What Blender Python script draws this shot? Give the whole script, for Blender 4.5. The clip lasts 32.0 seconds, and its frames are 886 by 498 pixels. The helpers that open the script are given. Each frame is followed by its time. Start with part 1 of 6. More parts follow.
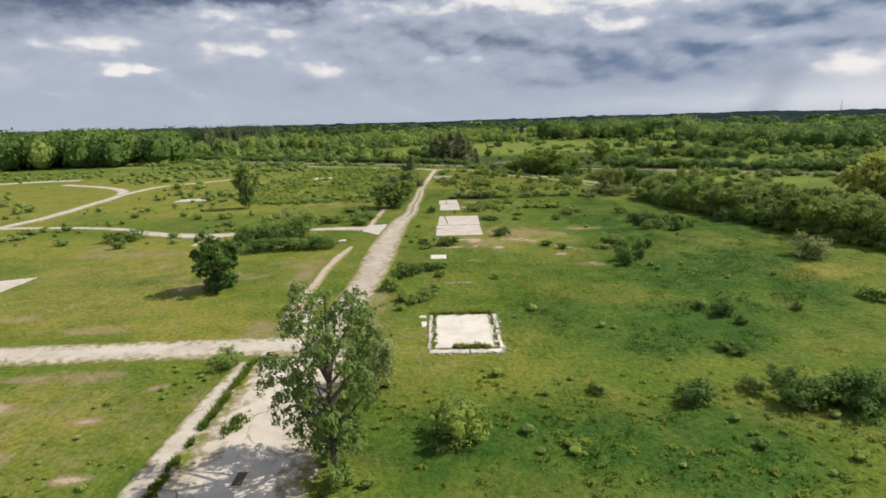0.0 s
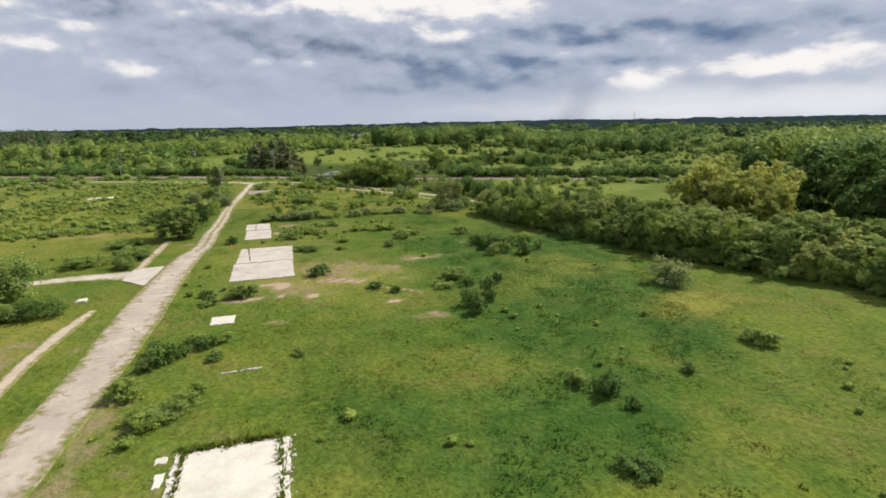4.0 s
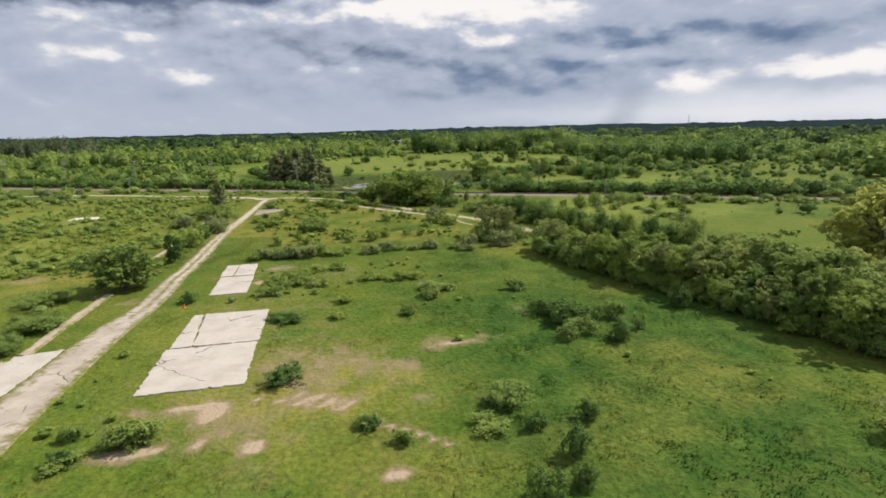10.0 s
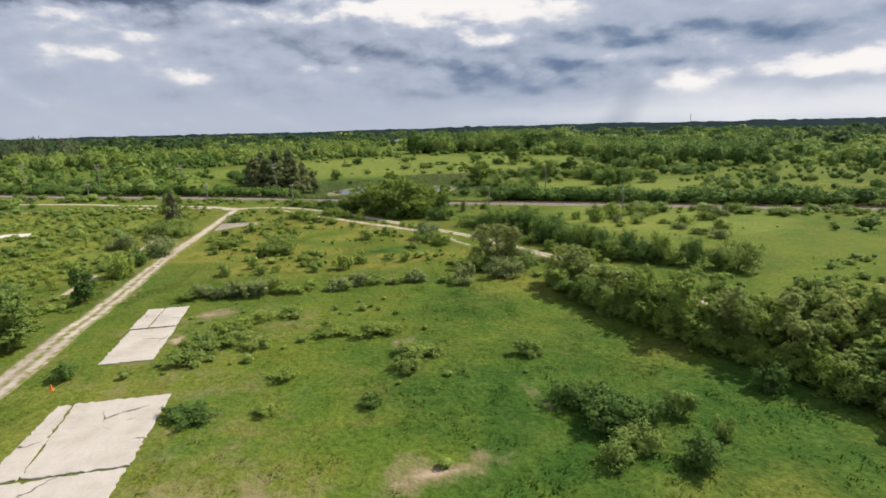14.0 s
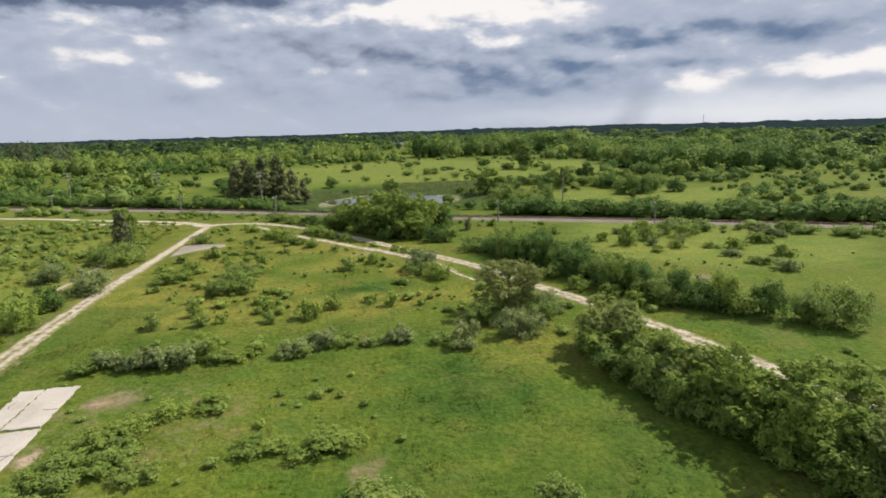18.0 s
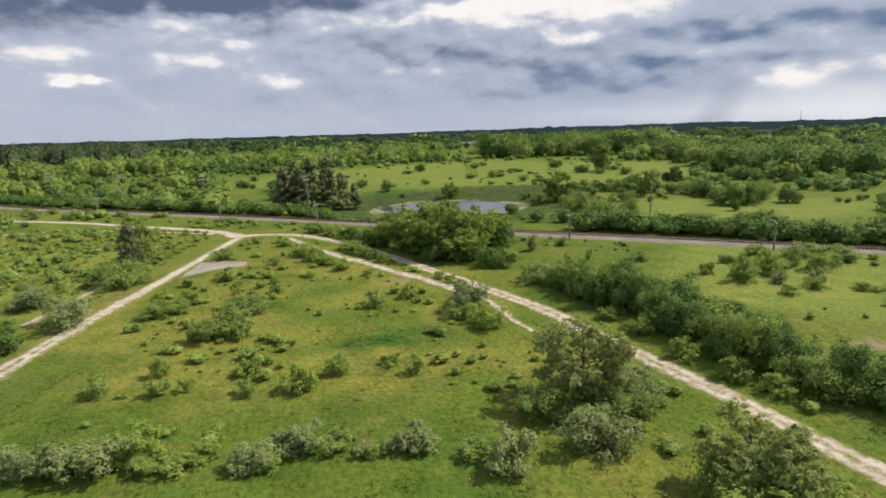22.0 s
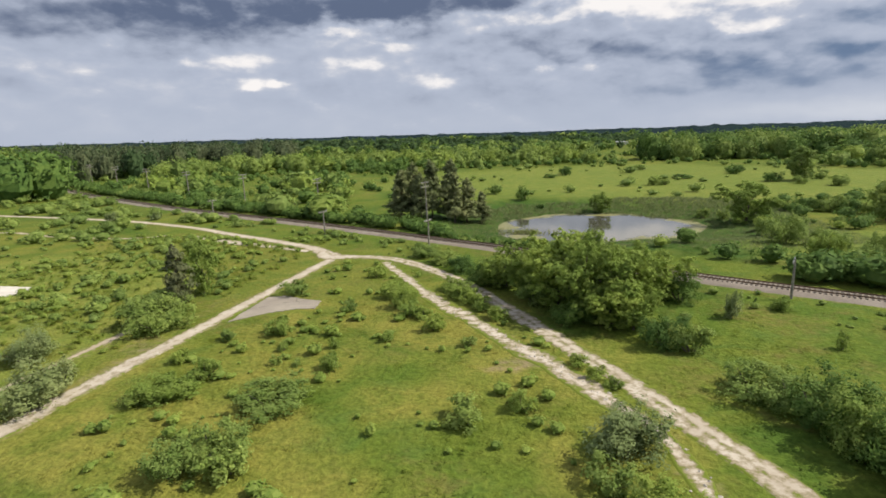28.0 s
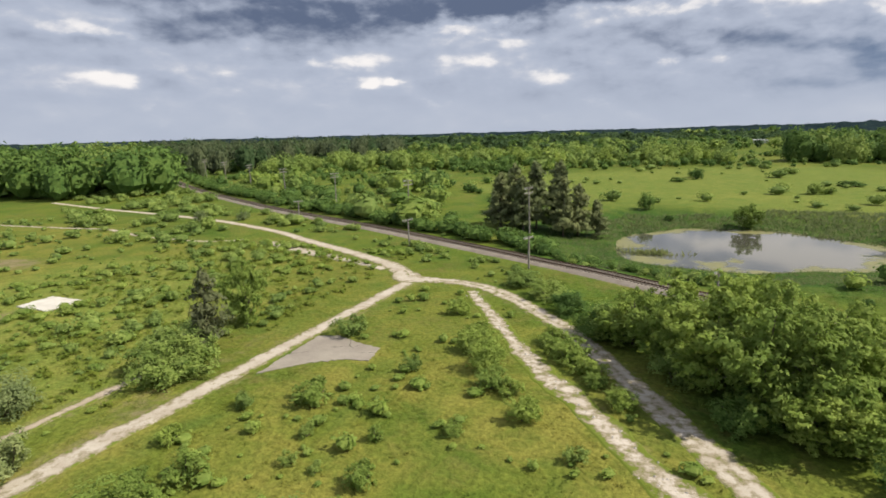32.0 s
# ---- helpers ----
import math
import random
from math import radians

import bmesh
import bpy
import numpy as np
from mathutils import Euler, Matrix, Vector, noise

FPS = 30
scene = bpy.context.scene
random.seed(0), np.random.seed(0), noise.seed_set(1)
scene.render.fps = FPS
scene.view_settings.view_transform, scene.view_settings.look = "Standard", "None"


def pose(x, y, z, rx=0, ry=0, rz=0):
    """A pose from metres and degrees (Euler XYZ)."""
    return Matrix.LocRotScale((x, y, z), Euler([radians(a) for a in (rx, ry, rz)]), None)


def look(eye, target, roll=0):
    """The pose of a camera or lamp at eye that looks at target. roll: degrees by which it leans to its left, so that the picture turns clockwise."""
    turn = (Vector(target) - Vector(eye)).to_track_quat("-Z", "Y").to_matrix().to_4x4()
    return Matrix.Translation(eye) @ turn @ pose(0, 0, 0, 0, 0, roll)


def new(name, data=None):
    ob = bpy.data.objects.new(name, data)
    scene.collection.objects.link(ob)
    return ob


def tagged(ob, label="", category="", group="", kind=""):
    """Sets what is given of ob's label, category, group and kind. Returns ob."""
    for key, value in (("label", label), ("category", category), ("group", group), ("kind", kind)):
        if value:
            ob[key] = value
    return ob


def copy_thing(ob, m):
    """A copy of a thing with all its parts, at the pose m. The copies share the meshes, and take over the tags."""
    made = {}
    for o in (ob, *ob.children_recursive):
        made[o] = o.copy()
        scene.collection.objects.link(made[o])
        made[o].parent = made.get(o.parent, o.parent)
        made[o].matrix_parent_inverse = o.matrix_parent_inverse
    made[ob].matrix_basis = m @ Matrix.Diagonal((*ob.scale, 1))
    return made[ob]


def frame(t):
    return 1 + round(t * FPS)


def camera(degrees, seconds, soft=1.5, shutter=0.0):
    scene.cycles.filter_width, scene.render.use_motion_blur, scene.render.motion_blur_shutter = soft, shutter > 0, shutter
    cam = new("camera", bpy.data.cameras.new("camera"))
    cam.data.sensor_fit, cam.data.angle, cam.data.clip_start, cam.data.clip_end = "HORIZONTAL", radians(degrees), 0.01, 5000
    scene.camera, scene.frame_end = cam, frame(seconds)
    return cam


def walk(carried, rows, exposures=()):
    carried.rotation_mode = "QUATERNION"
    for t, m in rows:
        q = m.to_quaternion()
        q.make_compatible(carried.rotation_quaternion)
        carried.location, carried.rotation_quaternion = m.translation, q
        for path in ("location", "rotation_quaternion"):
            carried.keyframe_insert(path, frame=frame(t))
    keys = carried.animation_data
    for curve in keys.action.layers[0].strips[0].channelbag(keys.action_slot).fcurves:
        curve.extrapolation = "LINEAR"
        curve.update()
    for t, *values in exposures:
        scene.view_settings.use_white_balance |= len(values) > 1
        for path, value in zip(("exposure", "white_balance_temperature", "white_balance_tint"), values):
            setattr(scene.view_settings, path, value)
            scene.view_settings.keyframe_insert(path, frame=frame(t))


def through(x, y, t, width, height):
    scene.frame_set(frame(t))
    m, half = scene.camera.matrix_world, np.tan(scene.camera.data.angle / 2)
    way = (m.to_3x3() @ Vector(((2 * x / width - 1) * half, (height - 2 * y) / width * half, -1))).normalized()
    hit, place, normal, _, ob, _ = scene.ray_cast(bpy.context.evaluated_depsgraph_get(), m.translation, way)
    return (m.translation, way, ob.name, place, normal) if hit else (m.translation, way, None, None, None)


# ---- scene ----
cam = camera(78.5, 32.0, soft=1.7)
METRES, EYE, TILT, LEAN, TURN = 157.48, 20.0, 0.0, 0.0, 0.0
ROWS = [
    (0.0, 0.0, 0.0, 0.0, -0.31, -13.51, 1.29),
    (0.5, 0.0016, 0.0162, 0.0014, -7.56, -13.62, 1.1),
    (1.0, 0.0051, 0.0323, 0.0025, -14.9, -13.65, 0.89),
    (1.5, 0.0102, 0.0481, 0.0032, -17.33, -13.57, 0.8),
    (2.0, 0.0155, 0.0639, 0.003, -17.29, -13.43, 0.84),
    (2.5, 0.0208, 0.0799, 0.0022, -17.26, -13.29, 0.8),
    (4.5, 0.0426, 0.1426, -0.0005, -16.76, -13.17, 0.83),
    (5.0, 0.0476, 0.1584, 0.0, -14.81, -13.15, 0.87),
    (5.5, 0.0523, 0.1743, 0.0006, -13.03, -13.08, 0.97),
    (6.0, 0.0568, 0.1901, 0.001, -12.83, -13.07, 1.01),
    (6.5, 0.0611, 0.2059, 0.0013, -12.78, -13.08, 1.01),
    (7.0, 0.0655, 0.2214, 0.0017, -12.65, -13.04, 1.01),
    (7.5, 0.0699, 0.2372, 0.0022, -12.51, -13.02, 1.02),
    (8.0, 0.0744, 0.2528, 0.0024, -12.44, -12.94, 1.05),
    (8.5, 0.0786, 0.2684, 0.0026, -12.43, -12.87, 1.07),
    (9.0, 0.0828, 0.2841, 0.0025, -12.43, -12.79, 1.07),
    (9.5, 0.0873, 0.2995, 0.0021, -12.43, -12.72, 1.05),
    (10.0, 0.0917, 0.3148, 0.0012, -12.52, -12.66, 1.04),
    (10.5, 0.0963, 0.3302, 0.0006, -12.6, -12.65, 1.05),
    (11.0, 0.1009, 0.3455, 0.0004, -12.62, -12.64, 1.07),
    (11.5, 0.1056, 0.3608, 0.0007, -12.72, -12.72, 1.1),
    (12.0, 0.1104, 0.3762, 0.0013, -12.74, -12.77, 1.12),
    (12.5, 0.1149, 0.3914, 0.0016, -12.69, -12.76, 1.09),
    (13.0, 0.1195, 0.4067, 0.0017, -12.66, -12.73, 1.13),
    (13.5, 0.1239, 0.4218, 0.0018, -12.61, -12.72, 1.13),
    (14.0, 0.1283, 0.4369, 0.002, -12.61, -12.73, 1.14),
    (14.5, 0.1327, 0.452, 0.0023, -12.59, -12.73, 1.13),
    (16.5, 0.1505, 0.5101, 0.0046, -12.1, -12.71, 1.24),
    (17.0, 0.1551, 0.5249, 0.005, -11.95, -12.67, 1.26),
    (17.5, 0.1596, 0.5397, 0.005, -11.84, -12.59, 1.27),
    (18.0, 0.1643, 0.5544, 0.0048, -11.74, -12.51, 1.32),
    (18.5, 0.169, 0.569, 0.0042, -11.64, -12.41, 1.31),
    (19.0, 0.1738, 0.5837, 0.004, -11.55, -12.44, 1.34),
    (19.5, 0.1785, 0.5983, 0.004, -11.49, -12.43, 1.35),
    (20.0, 0.1832, 0.613, 0.004, -11.45, -12.46, 1.34),
    (20.5, 0.1879, 0.6277, 0.0042, -11.31, -12.47, 1.37),
    (21.0, 0.1922, 0.6415, 0.0043, -10.93, -12.47, 1.37),
    (21.5, 0.1967, 0.6562, 0.0047, -8.44, -12.48, 1.37),
    (22.0, 0.2003, 0.6713, 0.0052, -4.34, -12.47, 1.43),
    (22.5, 0.2026, 0.6864, 0.0059, -0.56, -12.38, 1.47),
    (23.0, 0.2042, 0.7014, 0.0062, 0.06, -12.33, 1.52),
    (23.5, 0.2057, 0.7166, 0.0062, 0.06, -12.34, 1.51),
    (24.0, 0.2073, 0.7317, 0.0061, 0.28, -12.31, 1.51),
    (24.5, 0.2089, 0.7467, 0.0058, 1.46, -12.29, 1.49),
    (25.0, 0.2101, 0.7619, 0.0056, 2.68, -12.28, 1.51),
    (25.5, 0.211, 0.777, 0.0055, 4.03, -12.24, 1.5),
    (27.5, 0.2126, 0.836, 0.0048, 9.49, -12.22, 1.5),
    (28.0, 0.2116, 0.8508, 0.0047, 10.86, -12.27, 1.46),
    (28.5, 0.2103, 0.8655, 0.0045, 12.23, -12.27, 1.44),
    (29.0, 0.2085, 0.8801, 0.0046, 13.58, -12.35, 1.38),
    (29.5, 0.2065, 0.8947, 0.0046, 14.65, -12.35, 1.36),
    (30.0, 0.2041, 0.9092, 0.0047, 15.21, -12.4, 1.35),
    (30.5, 0.2014, 0.9238, 0.0046, 15.8, -12.43, 1.33),
    (31.0, 0.1986, 0.9384, 0.0045, 17.27, -12.42, 1.34),
    (31.5, 0.1952, 0.953, 0.0044, 19.57, -12.39, 1.31),
    (32.0, 0.1912, 0.9672, 0.0043, 22.24, -12.35, 1.34),
]
walk(cam, [(t, pose(0, 0, EYE, TILT, LEAN, TURN) @ pose(METRES * x, METRES * y, METRES * z, 90 + pitch, roll, yaw)) for t, x, y, z, yaw, pitch, roll in ROWS],
     [(0.0, 0.08), (1.0, 0.14), (2.0, 0.19), (32.0, 0.19)])

# ---- light: one sun, a sky with broken rain clouds ----
SUN_AZ, SUN_EL = 75.0, 47.0
sun_dir = Vector((math.sin(radians(SUN_AZ)) * math.cos(radians(SUN_EL)), math.cos(radians(SUN_AZ)) * math.cos(radians(SUN_EL)), math.sin(radians(SUN_EL))))
sun = new("sun", bpy.data.lights.new("sun", "SUN"))
sun.data.energy, sun.data.angle, sun.data.color = 4.8, radians(0.6), (1.0, 0.94, 0.80)
scene.view_settings.exposure = 0.2
sun.matrix_world = look(sun_dir * 100, (0, 0, 0))


class Net:
    """A short way to write node trees."""

    def __init__(self, tree):
        self.tree = tree
        tree.nodes.clear()

    def put(self, value, socket):
        if isinstance(value, bpy.types.NodeSocket):
            self.tree.links.new(value, socket)
        elif value is not None:
            if isinstance(value, tuple) and len(value) == 3 and socket.type == "RGBA":
                value = (*value, 1)
            socket.default_value = value

    def math(self, op, a, b=None, clamp=False):
        n = self.tree.nodes.new("ShaderNodeMath")
        n.operation, n.use_clamp = op, clamp
        self.put(a, n.inputs[0])
        self.put(b, n.inputs[1])
        return n.outputs[0]

    def vec(self, op, a, b=None):
        n = self.tree.nodes.new("ShaderNodeVectorMath")
        n.operation = op
        self.put(a, n.inputs[0])
        self.put(b, n.inputs[1])
        return n.outputs["Value"] if op in ("LENGTH", "DOT_PRODUCT") else n.outputs[0]

    def xyz(self, x, y, z):
        n = self.tree.nodes.new("ShaderNodeCombineXYZ")
        for s, v in zip(n.inputs, (x, y, z)):
            self.put(v, s)
        return n.outputs[0]

    def split(self, v):
        n = self.tree.nodes.new("ShaderNodeSeparateXYZ")
        self.put(v, n.inputs[0])
        return n.outputs

    def coord(self, which):
        return self.tree.nodes.new("ShaderNodeTexCoord").outputs[which]

    def noise(self, v, scale, detail=4.0, rough=0.55, distort=0.0):
        n = self.tree.nodes.new("ShaderNodeTexNoise")
        self.put(v, n.inputs["Vector"])
        self.put(scale, n.inputs["Scale"])
        self.put(detail, n.inputs["Detail"])
        self.put(rough, n.inputs["Roughness"])
        self.put(distort, n.inputs["Distortion"])
        return n.outputs[0]

    def cells(self, v, scale, feature="F1"):
        n = self.tree.nodes.new("ShaderNodeTexVoronoi")
        n.feature = feature
        self.put(v, n.inputs["Vector"])
        self.put(scale, n.inputs["Scale"])
        return n.outputs[0]

    def span(self, v, a, b, c=0.0, d=1.0, smooth=True):
        n = self.tree.nodes.new("ShaderNodeMapRange")
        n.interpolation_type = "SMOOTHSTEP" if smooth else "LINEAR"
        for s, x in zip(n.inputs, (v, a, b, c, d)):
            self.put(x, s)
        return n.outputs[0]

    def mix(self, f, a, b, blend="MIX"):
        n = self.tree.nodes.new("ShaderNodeMix")
        n.data_type, n.blend_type = "RGBA", blend
        self.put(f, n.inputs[0])
        self.put(a, n.inputs[6])
        self.put(b, n.inputs[7])
        return n.outputs[2]

    def attr(self, name):
        n = self.tree.nodes.new("ShaderNodeAttribute")
        n.attribute_name = name
        return n.outputs["Fac"]

    def bump(self, height, strength=0.5, distance=0.1):
        n = self.tree.nodes.new("ShaderNodeBump")
        self.put(height, n.inputs["Height"])
        n.inputs["Strength"].default_value, n.inputs["Distance"].default_value = strength, distance
        return n.outputs[0]

    def lifted(self, share):
        """The face's normal, turned part of the way up: blades and leaves bend and so catch light from above."""
        face = self.tree.nodes.new("ShaderNodeNewGeometry").outputs["Normal"]
        return self.vec("NORMALIZE", self.vec("ADD", self.vec("MULTIPLY", face, (1 - share, 1 - share, 1 - share)), (0.0, 0.0, share)))

    def surface(self, color, rough=0.8, normal=None, metal=0.0, spec=0.3, through=0.0):
        p = self.tree.nodes.new("ShaderNodeBsdfPrincipled")
        self.put(color, p.inputs["Base Color"])
        self.put(rough, p.inputs["Roughness"])
        self.put(metal, p.inputs["Metallic"])
        self.put(spec, p.inputs["Specular IOR Level"])
        self.put(normal, p.inputs["Normal"])
        out = self.tree.nodes.new("ShaderNodeOutputMaterial")
        shader = p.outputs[0]
        if through:
            t = self.tree.nodes.new("ShaderNodeBsdfTranslucent")
            self.put(color, t.inputs[0])
            m = self.tree.nodes.new("ShaderNodeMixShader")
            m.inputs[0].default_value = through
            self.tree.links.new(shader, m.inputs[1])
            self.tree.links.new(t.outputs[0], m.inputs[2])
            shader = m.outputs[0]
        self.tree.links.new(shader, out.inputs[0])


def sky():
    world = bpy.data.worlds.new("sky")
    scene.world = world
    world.use_nodes = True
    n = Net(world.node_tree)
    way = n.vec("NORMALIZE", n.coord("Generated"))
    x, y, z = n.split(way)
    az = n.math("MULTIPLY", n.math("ARCTAN2", x, y), 57.29578)
    el = n.math("MULTIPLY", n.math("ARCSINE", z), 57.29578)
    # clouds flatten towards the horizon, so their texture is stretched sideways
    flat = n.xyz(n.math("MULTIPLY", az, 0.11), n.math("MULTIPLY", el, 0.23), 0.0)
    wide = n.noise(flat, 1.0, 3.0, 0.5, 0.1)
    warp_a = n.math("MULTIPLY", n.math("SUBTRACT", n.noise(flat, 2.0, 4.0, 0.5), 0.5), 7.0)
    warp_e = n.math("MULTIPLY", n.math("SUBTRACT", n.noise(n.vec("ADD", flat, (7.3, 3.1, 0.0)), 2.0, 4.0, 0.52), 0.5), 1.8)
    spot = n.xyz(n.math("ADD", az, warp_a), n.math("ADD", el, warp_e), 0.0)

    def blobs(rows, soft):
        total = None
        for a, e, w, h, k in rows:
            d = n.vec("LENGTH", n.vec("MULTIPLY", n.vec("SUBTRACT", spot, (a, e, 0.0)), (1 / w, 1 / h, 0.0)))
            v = n.span(d, 0.0, soft, k, 0.0)
            total = v if total is None else n.math("ADD", total, v)
        return total

    # azimuth, elevation, half width, half height in degrees, weight
    dark = blobs([(-31.7, 10.4, 10.2, 1.2, 0.8), (-17.0, 10.9, 4.7, 1.15, 0.8), (-7.9, 12.6, 10.5, 0.8, 1.2), (-33.5, 10.7, 10.1, 1.25, 0.6), (-29.3, 11.9, 18.2, 0.9, 0.8), (-36.7, 7.7, 2.6, 0.6, 0.45),
                  (-2.5, 9.3, 8.4, 1.8, 0.40), (6.5, 7.1, 7.1, 0.95, 0.60), (21.4, 4.6, 7.0, 1.2, 0.95), (15.2, 5.6, 3.1, 0.7, 0.4), (28.0, 8.1, 10.2, 0.75, 0.75), (34.1, 7.9, 5.7, 0.6, 0.5),
                  (33.2, 5.6, 6.2, 0.4, 0.5), (-5.6, 3.6, 9.8, 1.3, 0.32), (50.9, 3.1, 4.8, 0.55, 0.55), (45.5, 7.2, 8.7, 0.9, 0.6), (-48.6, 8.6, 6.1, 0.8, 0.55), (10.9, 3.1, 4.9, 0.75, 0.4)], 2.5)
    pale = blobs([(-19.6, 10.1, 4.6, 1.15, 1.0), (-15.4, 8.6, 2.1, 0.6, 0.8), (-31.7, 6.8, 3.5, 0.6, 0.9), (-18.5, 6.7, 3.7, 0.5, 0.7), (-29.8, 4.8, 1.4, 0.4, 1.2), (-27.3, 4.9, 0.6, 0.3, 1.0), (-11.1, 5.0, 2.2, 0.65, 0.7),
                  (-0.4, 5.9, 1.3, 0.5, 0.75), (3.0, 5.8, 1.2, 0.45, 0.65), (16.9, 8.1, 2.3, 0.55, 1.1), (5.4, 11.7, 7.4, 1.5, 1.1), (16.6, 11.2, 8.0, 1.9, 1.3), (36.4, 3.9, 3.2, 1.0, 1.3),
                  (47.9, 4.5, 5.9, 1.0, 1.15), (52.3, 6.8, 2.6, 0.5, 0.95), (-52.5, 4.9, 1.8, 0.55, 1.1), (-53.9, 9.0, 1.9, 0.4, 0.7), (-4.7, 11.0, 6.2, 1.0, 0.4), (-10.5, 7.9, 3.5, 0.5, 0.3)], 1.9)
    glow = blobs([(41.0, 0.9, 12.0, 2.0, 0.95), (57.0, 1.4, 9.0, 2.2, 0.85), (24.0, 0.9, 9.0, 0.9, 0.35)], 1.6)
    base = n.mix(n.span(el, 0.0, 6.0), (0.455, 0.502, 0.605), (0.442, 0.490, 0.600))
    fine = n.math("SUBTRACT", n.noise(flat, 2.7, 8.0, 0.58, 0.2), 0.5)
    # billows: lit from above and from the sun's side, grey beneath
    puffs = n.vec("ADD", flat, n.xyz(n.math("MULTIPLY", warp_a, 0.03), n.math("MULTIPLY", warp_e, 0.06), 0.0))
    relief = n.math("SUBTRACT", n.noise(puffs, 1.7, 6.0, 0.5), n.noise(n.vec("ADD", puffs, (0.06, 0.20, 0.0)), 1.7, 6.0, 0.5))
    # the smooth grey veil low over the land shows little of the finer folds
    folds = n.span(el, 1.0, 6.5, 0.18, 1.0)
    folds = n.math("MULTIPLY", folds, n.math("ADD", 0.75, n.math("MULTIPLY", n.math("ADD", dark, pale), 0.6)))
    tone = n.math("ADD", n.math("MULTIPLY", n.math("SUBTRACT", n.math("MULTIPLY", pale, 1.0), n.math("MULTIPLY", dark, 1.0)), 0.36), 0.54)
    tone = n.math("ADD", tone, n.math("MULTIPLY", n.math("ADD", n.math("MULTIPLY", relief, 1.1), n.math("MULTIPLY", fine, 0.38)), folds))
    tone = n.math("ADD", tone, n.math("MULTIPLY", n.math("SUBTRACT", wide, 0.5), 0.25))
    # bright heads of the clouds stand out with firm, lumpy edges
    heads = n.math("ADD", pale, n.math("ADD", n.math("MULTIPLY", relief, 2.0), n.math("MULTIPLY", fine, 2.2)))
    tone = n.math("ADD", tone, n.math("MULTIPLY", n.span(heads, 0.25, 0.95), 0.10))
    banks = n.math("ADD", dark, n.math("ADD", n.math("MULTIPLY", relief, -1.2), n.math("MULTIPLY", fine, 1.1)))
    tone = n.math("SUBTRACT", tone, n.math("MULTIPLY", n.span(banks, 0.35, 0.95), 0.10))
    blue = n.span(n.math("ADD", az, n.math("MULTIPLY", el, -2.0)), -20.0, 15.0)
    deep = n.mix(blue, (0.115, 0.150, 0.236), (0.140, 0.205, 0.325))
    color = n.mix(n.span(tone, -0.22, 0.58), deep, base)
    color = n.mix(n.span(tone, 0.50, 1.08), color, (0.93, 0.895, 0.88))
    color = n.mix(n.math("MULTIPLY", glow, 0.9, True), color, (0.80, 0.81, 0.84))
    # a shower hangs from the cloud as a grey curtain
    fall = n.math("MULTIPLY", n.span(n.math("ABSOLUTE", n.math("SUBTRACT", n.math("ADD", az, n.math("MULTIPLY", el, -0.35)), 30.2)), 0.2, 2.4, 0.42, 0.0), n.span(el, 4.2, 3.0))
    color = n.mix(fall, color, (0.30, 0.345, 0.43))
    air = world.node_tree.nodes.new("ShaderNodeTexSky")
    air.sky_type, air.sun_disc = "NISHITA", False
    air.sun_elevation, air.sun_rotation = radians(SUN_EL), radians(SUN_AZ)
    clear = n.mix(1.0, air.outputs[0], (0.09, 0.09, 0.09), "MULTIPLY")
    cover = n.span(wide, 0.30, 0.46, 0.35, 1.0)
    color = n.mix(n.math("MAXIMUM", cover, n.span(el, 16.0, 12.0)), clear, color)
    back = world.node_tree.nodes.new("ShaderNodeBackground")
    n.put(color, back.inputs[0])
    back.inputs[1].default_value = 0.9
    out = world.node_tree.nodes.new("ShaderNodeOutputWorld")
    world.node_tree.links.new(back.outputs[0], out.inputs[0])


sky()


# ---- plan, in metres: x to the right of the first view, y ahead ----
def hashed(ix, iy, seed):
    h = (ix.astype(np.int64) * 374761393 + iy.astype(np.int64) * 668265263 + seed * 1442695041) & 0xFFFFFFFF
    h = ((h ^ (h >> 13)) * 1274126177) & 0xFFFFFFFF
    return ((h ^ (h >> 16)) & 0xFFFF) / 65535.0


def vnoise(x, y, size, seed=0, octaves=3):
    """Smooth value noise, 0 to 1, with cells of that size."""
    total, weight, top = 0.0, 1.0, 0.0
    for k in range(octaves):
        u, v = np.asarray(x, float) / size, np.asarray(y, float) / size
        iu, iv = np.floor(u), np.floor(v)
        fu, fv = u - iu, v - iv
        fu, fv = fu * fu * (3 - 2 * fu), fv * fv * (3 - 2 * fv)
        a, b = hashed(iu, iv, seed + k), hashed(iu + 1, iv, seed + k)
        c, d = hashed(iu, iv + 1, seed + k), hashed(iu + 1, iv + 1, seed + k)
        total = total + weight * ((a * (1 - fu) + b * fu) * (1 - fv) + (c * (1 - fu) + d * fu) * fv)
        top, weight, size = top + weight, weight * 0.5, size * 0.5
    return total / top


def step(v, a, b):
    s = np.clip((np.asarray(v, float) - a) / (b - a), 0, 1)
    return s * s * (3 - 2 * s)


def line_dist(x, y, pts):
    """Distance of places to a broken line."""
    x, y = np.asarray(x, float), np.asarray(y, float)
    best = np.full(np.broadcast(x, y).shape, 1e9)
    for (ax, ay), (bx, by) in zip(pts[:-1], pts[1:]):
        dx, dy = bx - ax, by - ay
        s = np.clip(((x - ax) * dx + (y - ay) * dy) / (dx * dx + dy * dy), 0, 1)
        best = np.minimum(best, np.hypot(x - ax - s * dx, y - ay - s * dy))
    return best


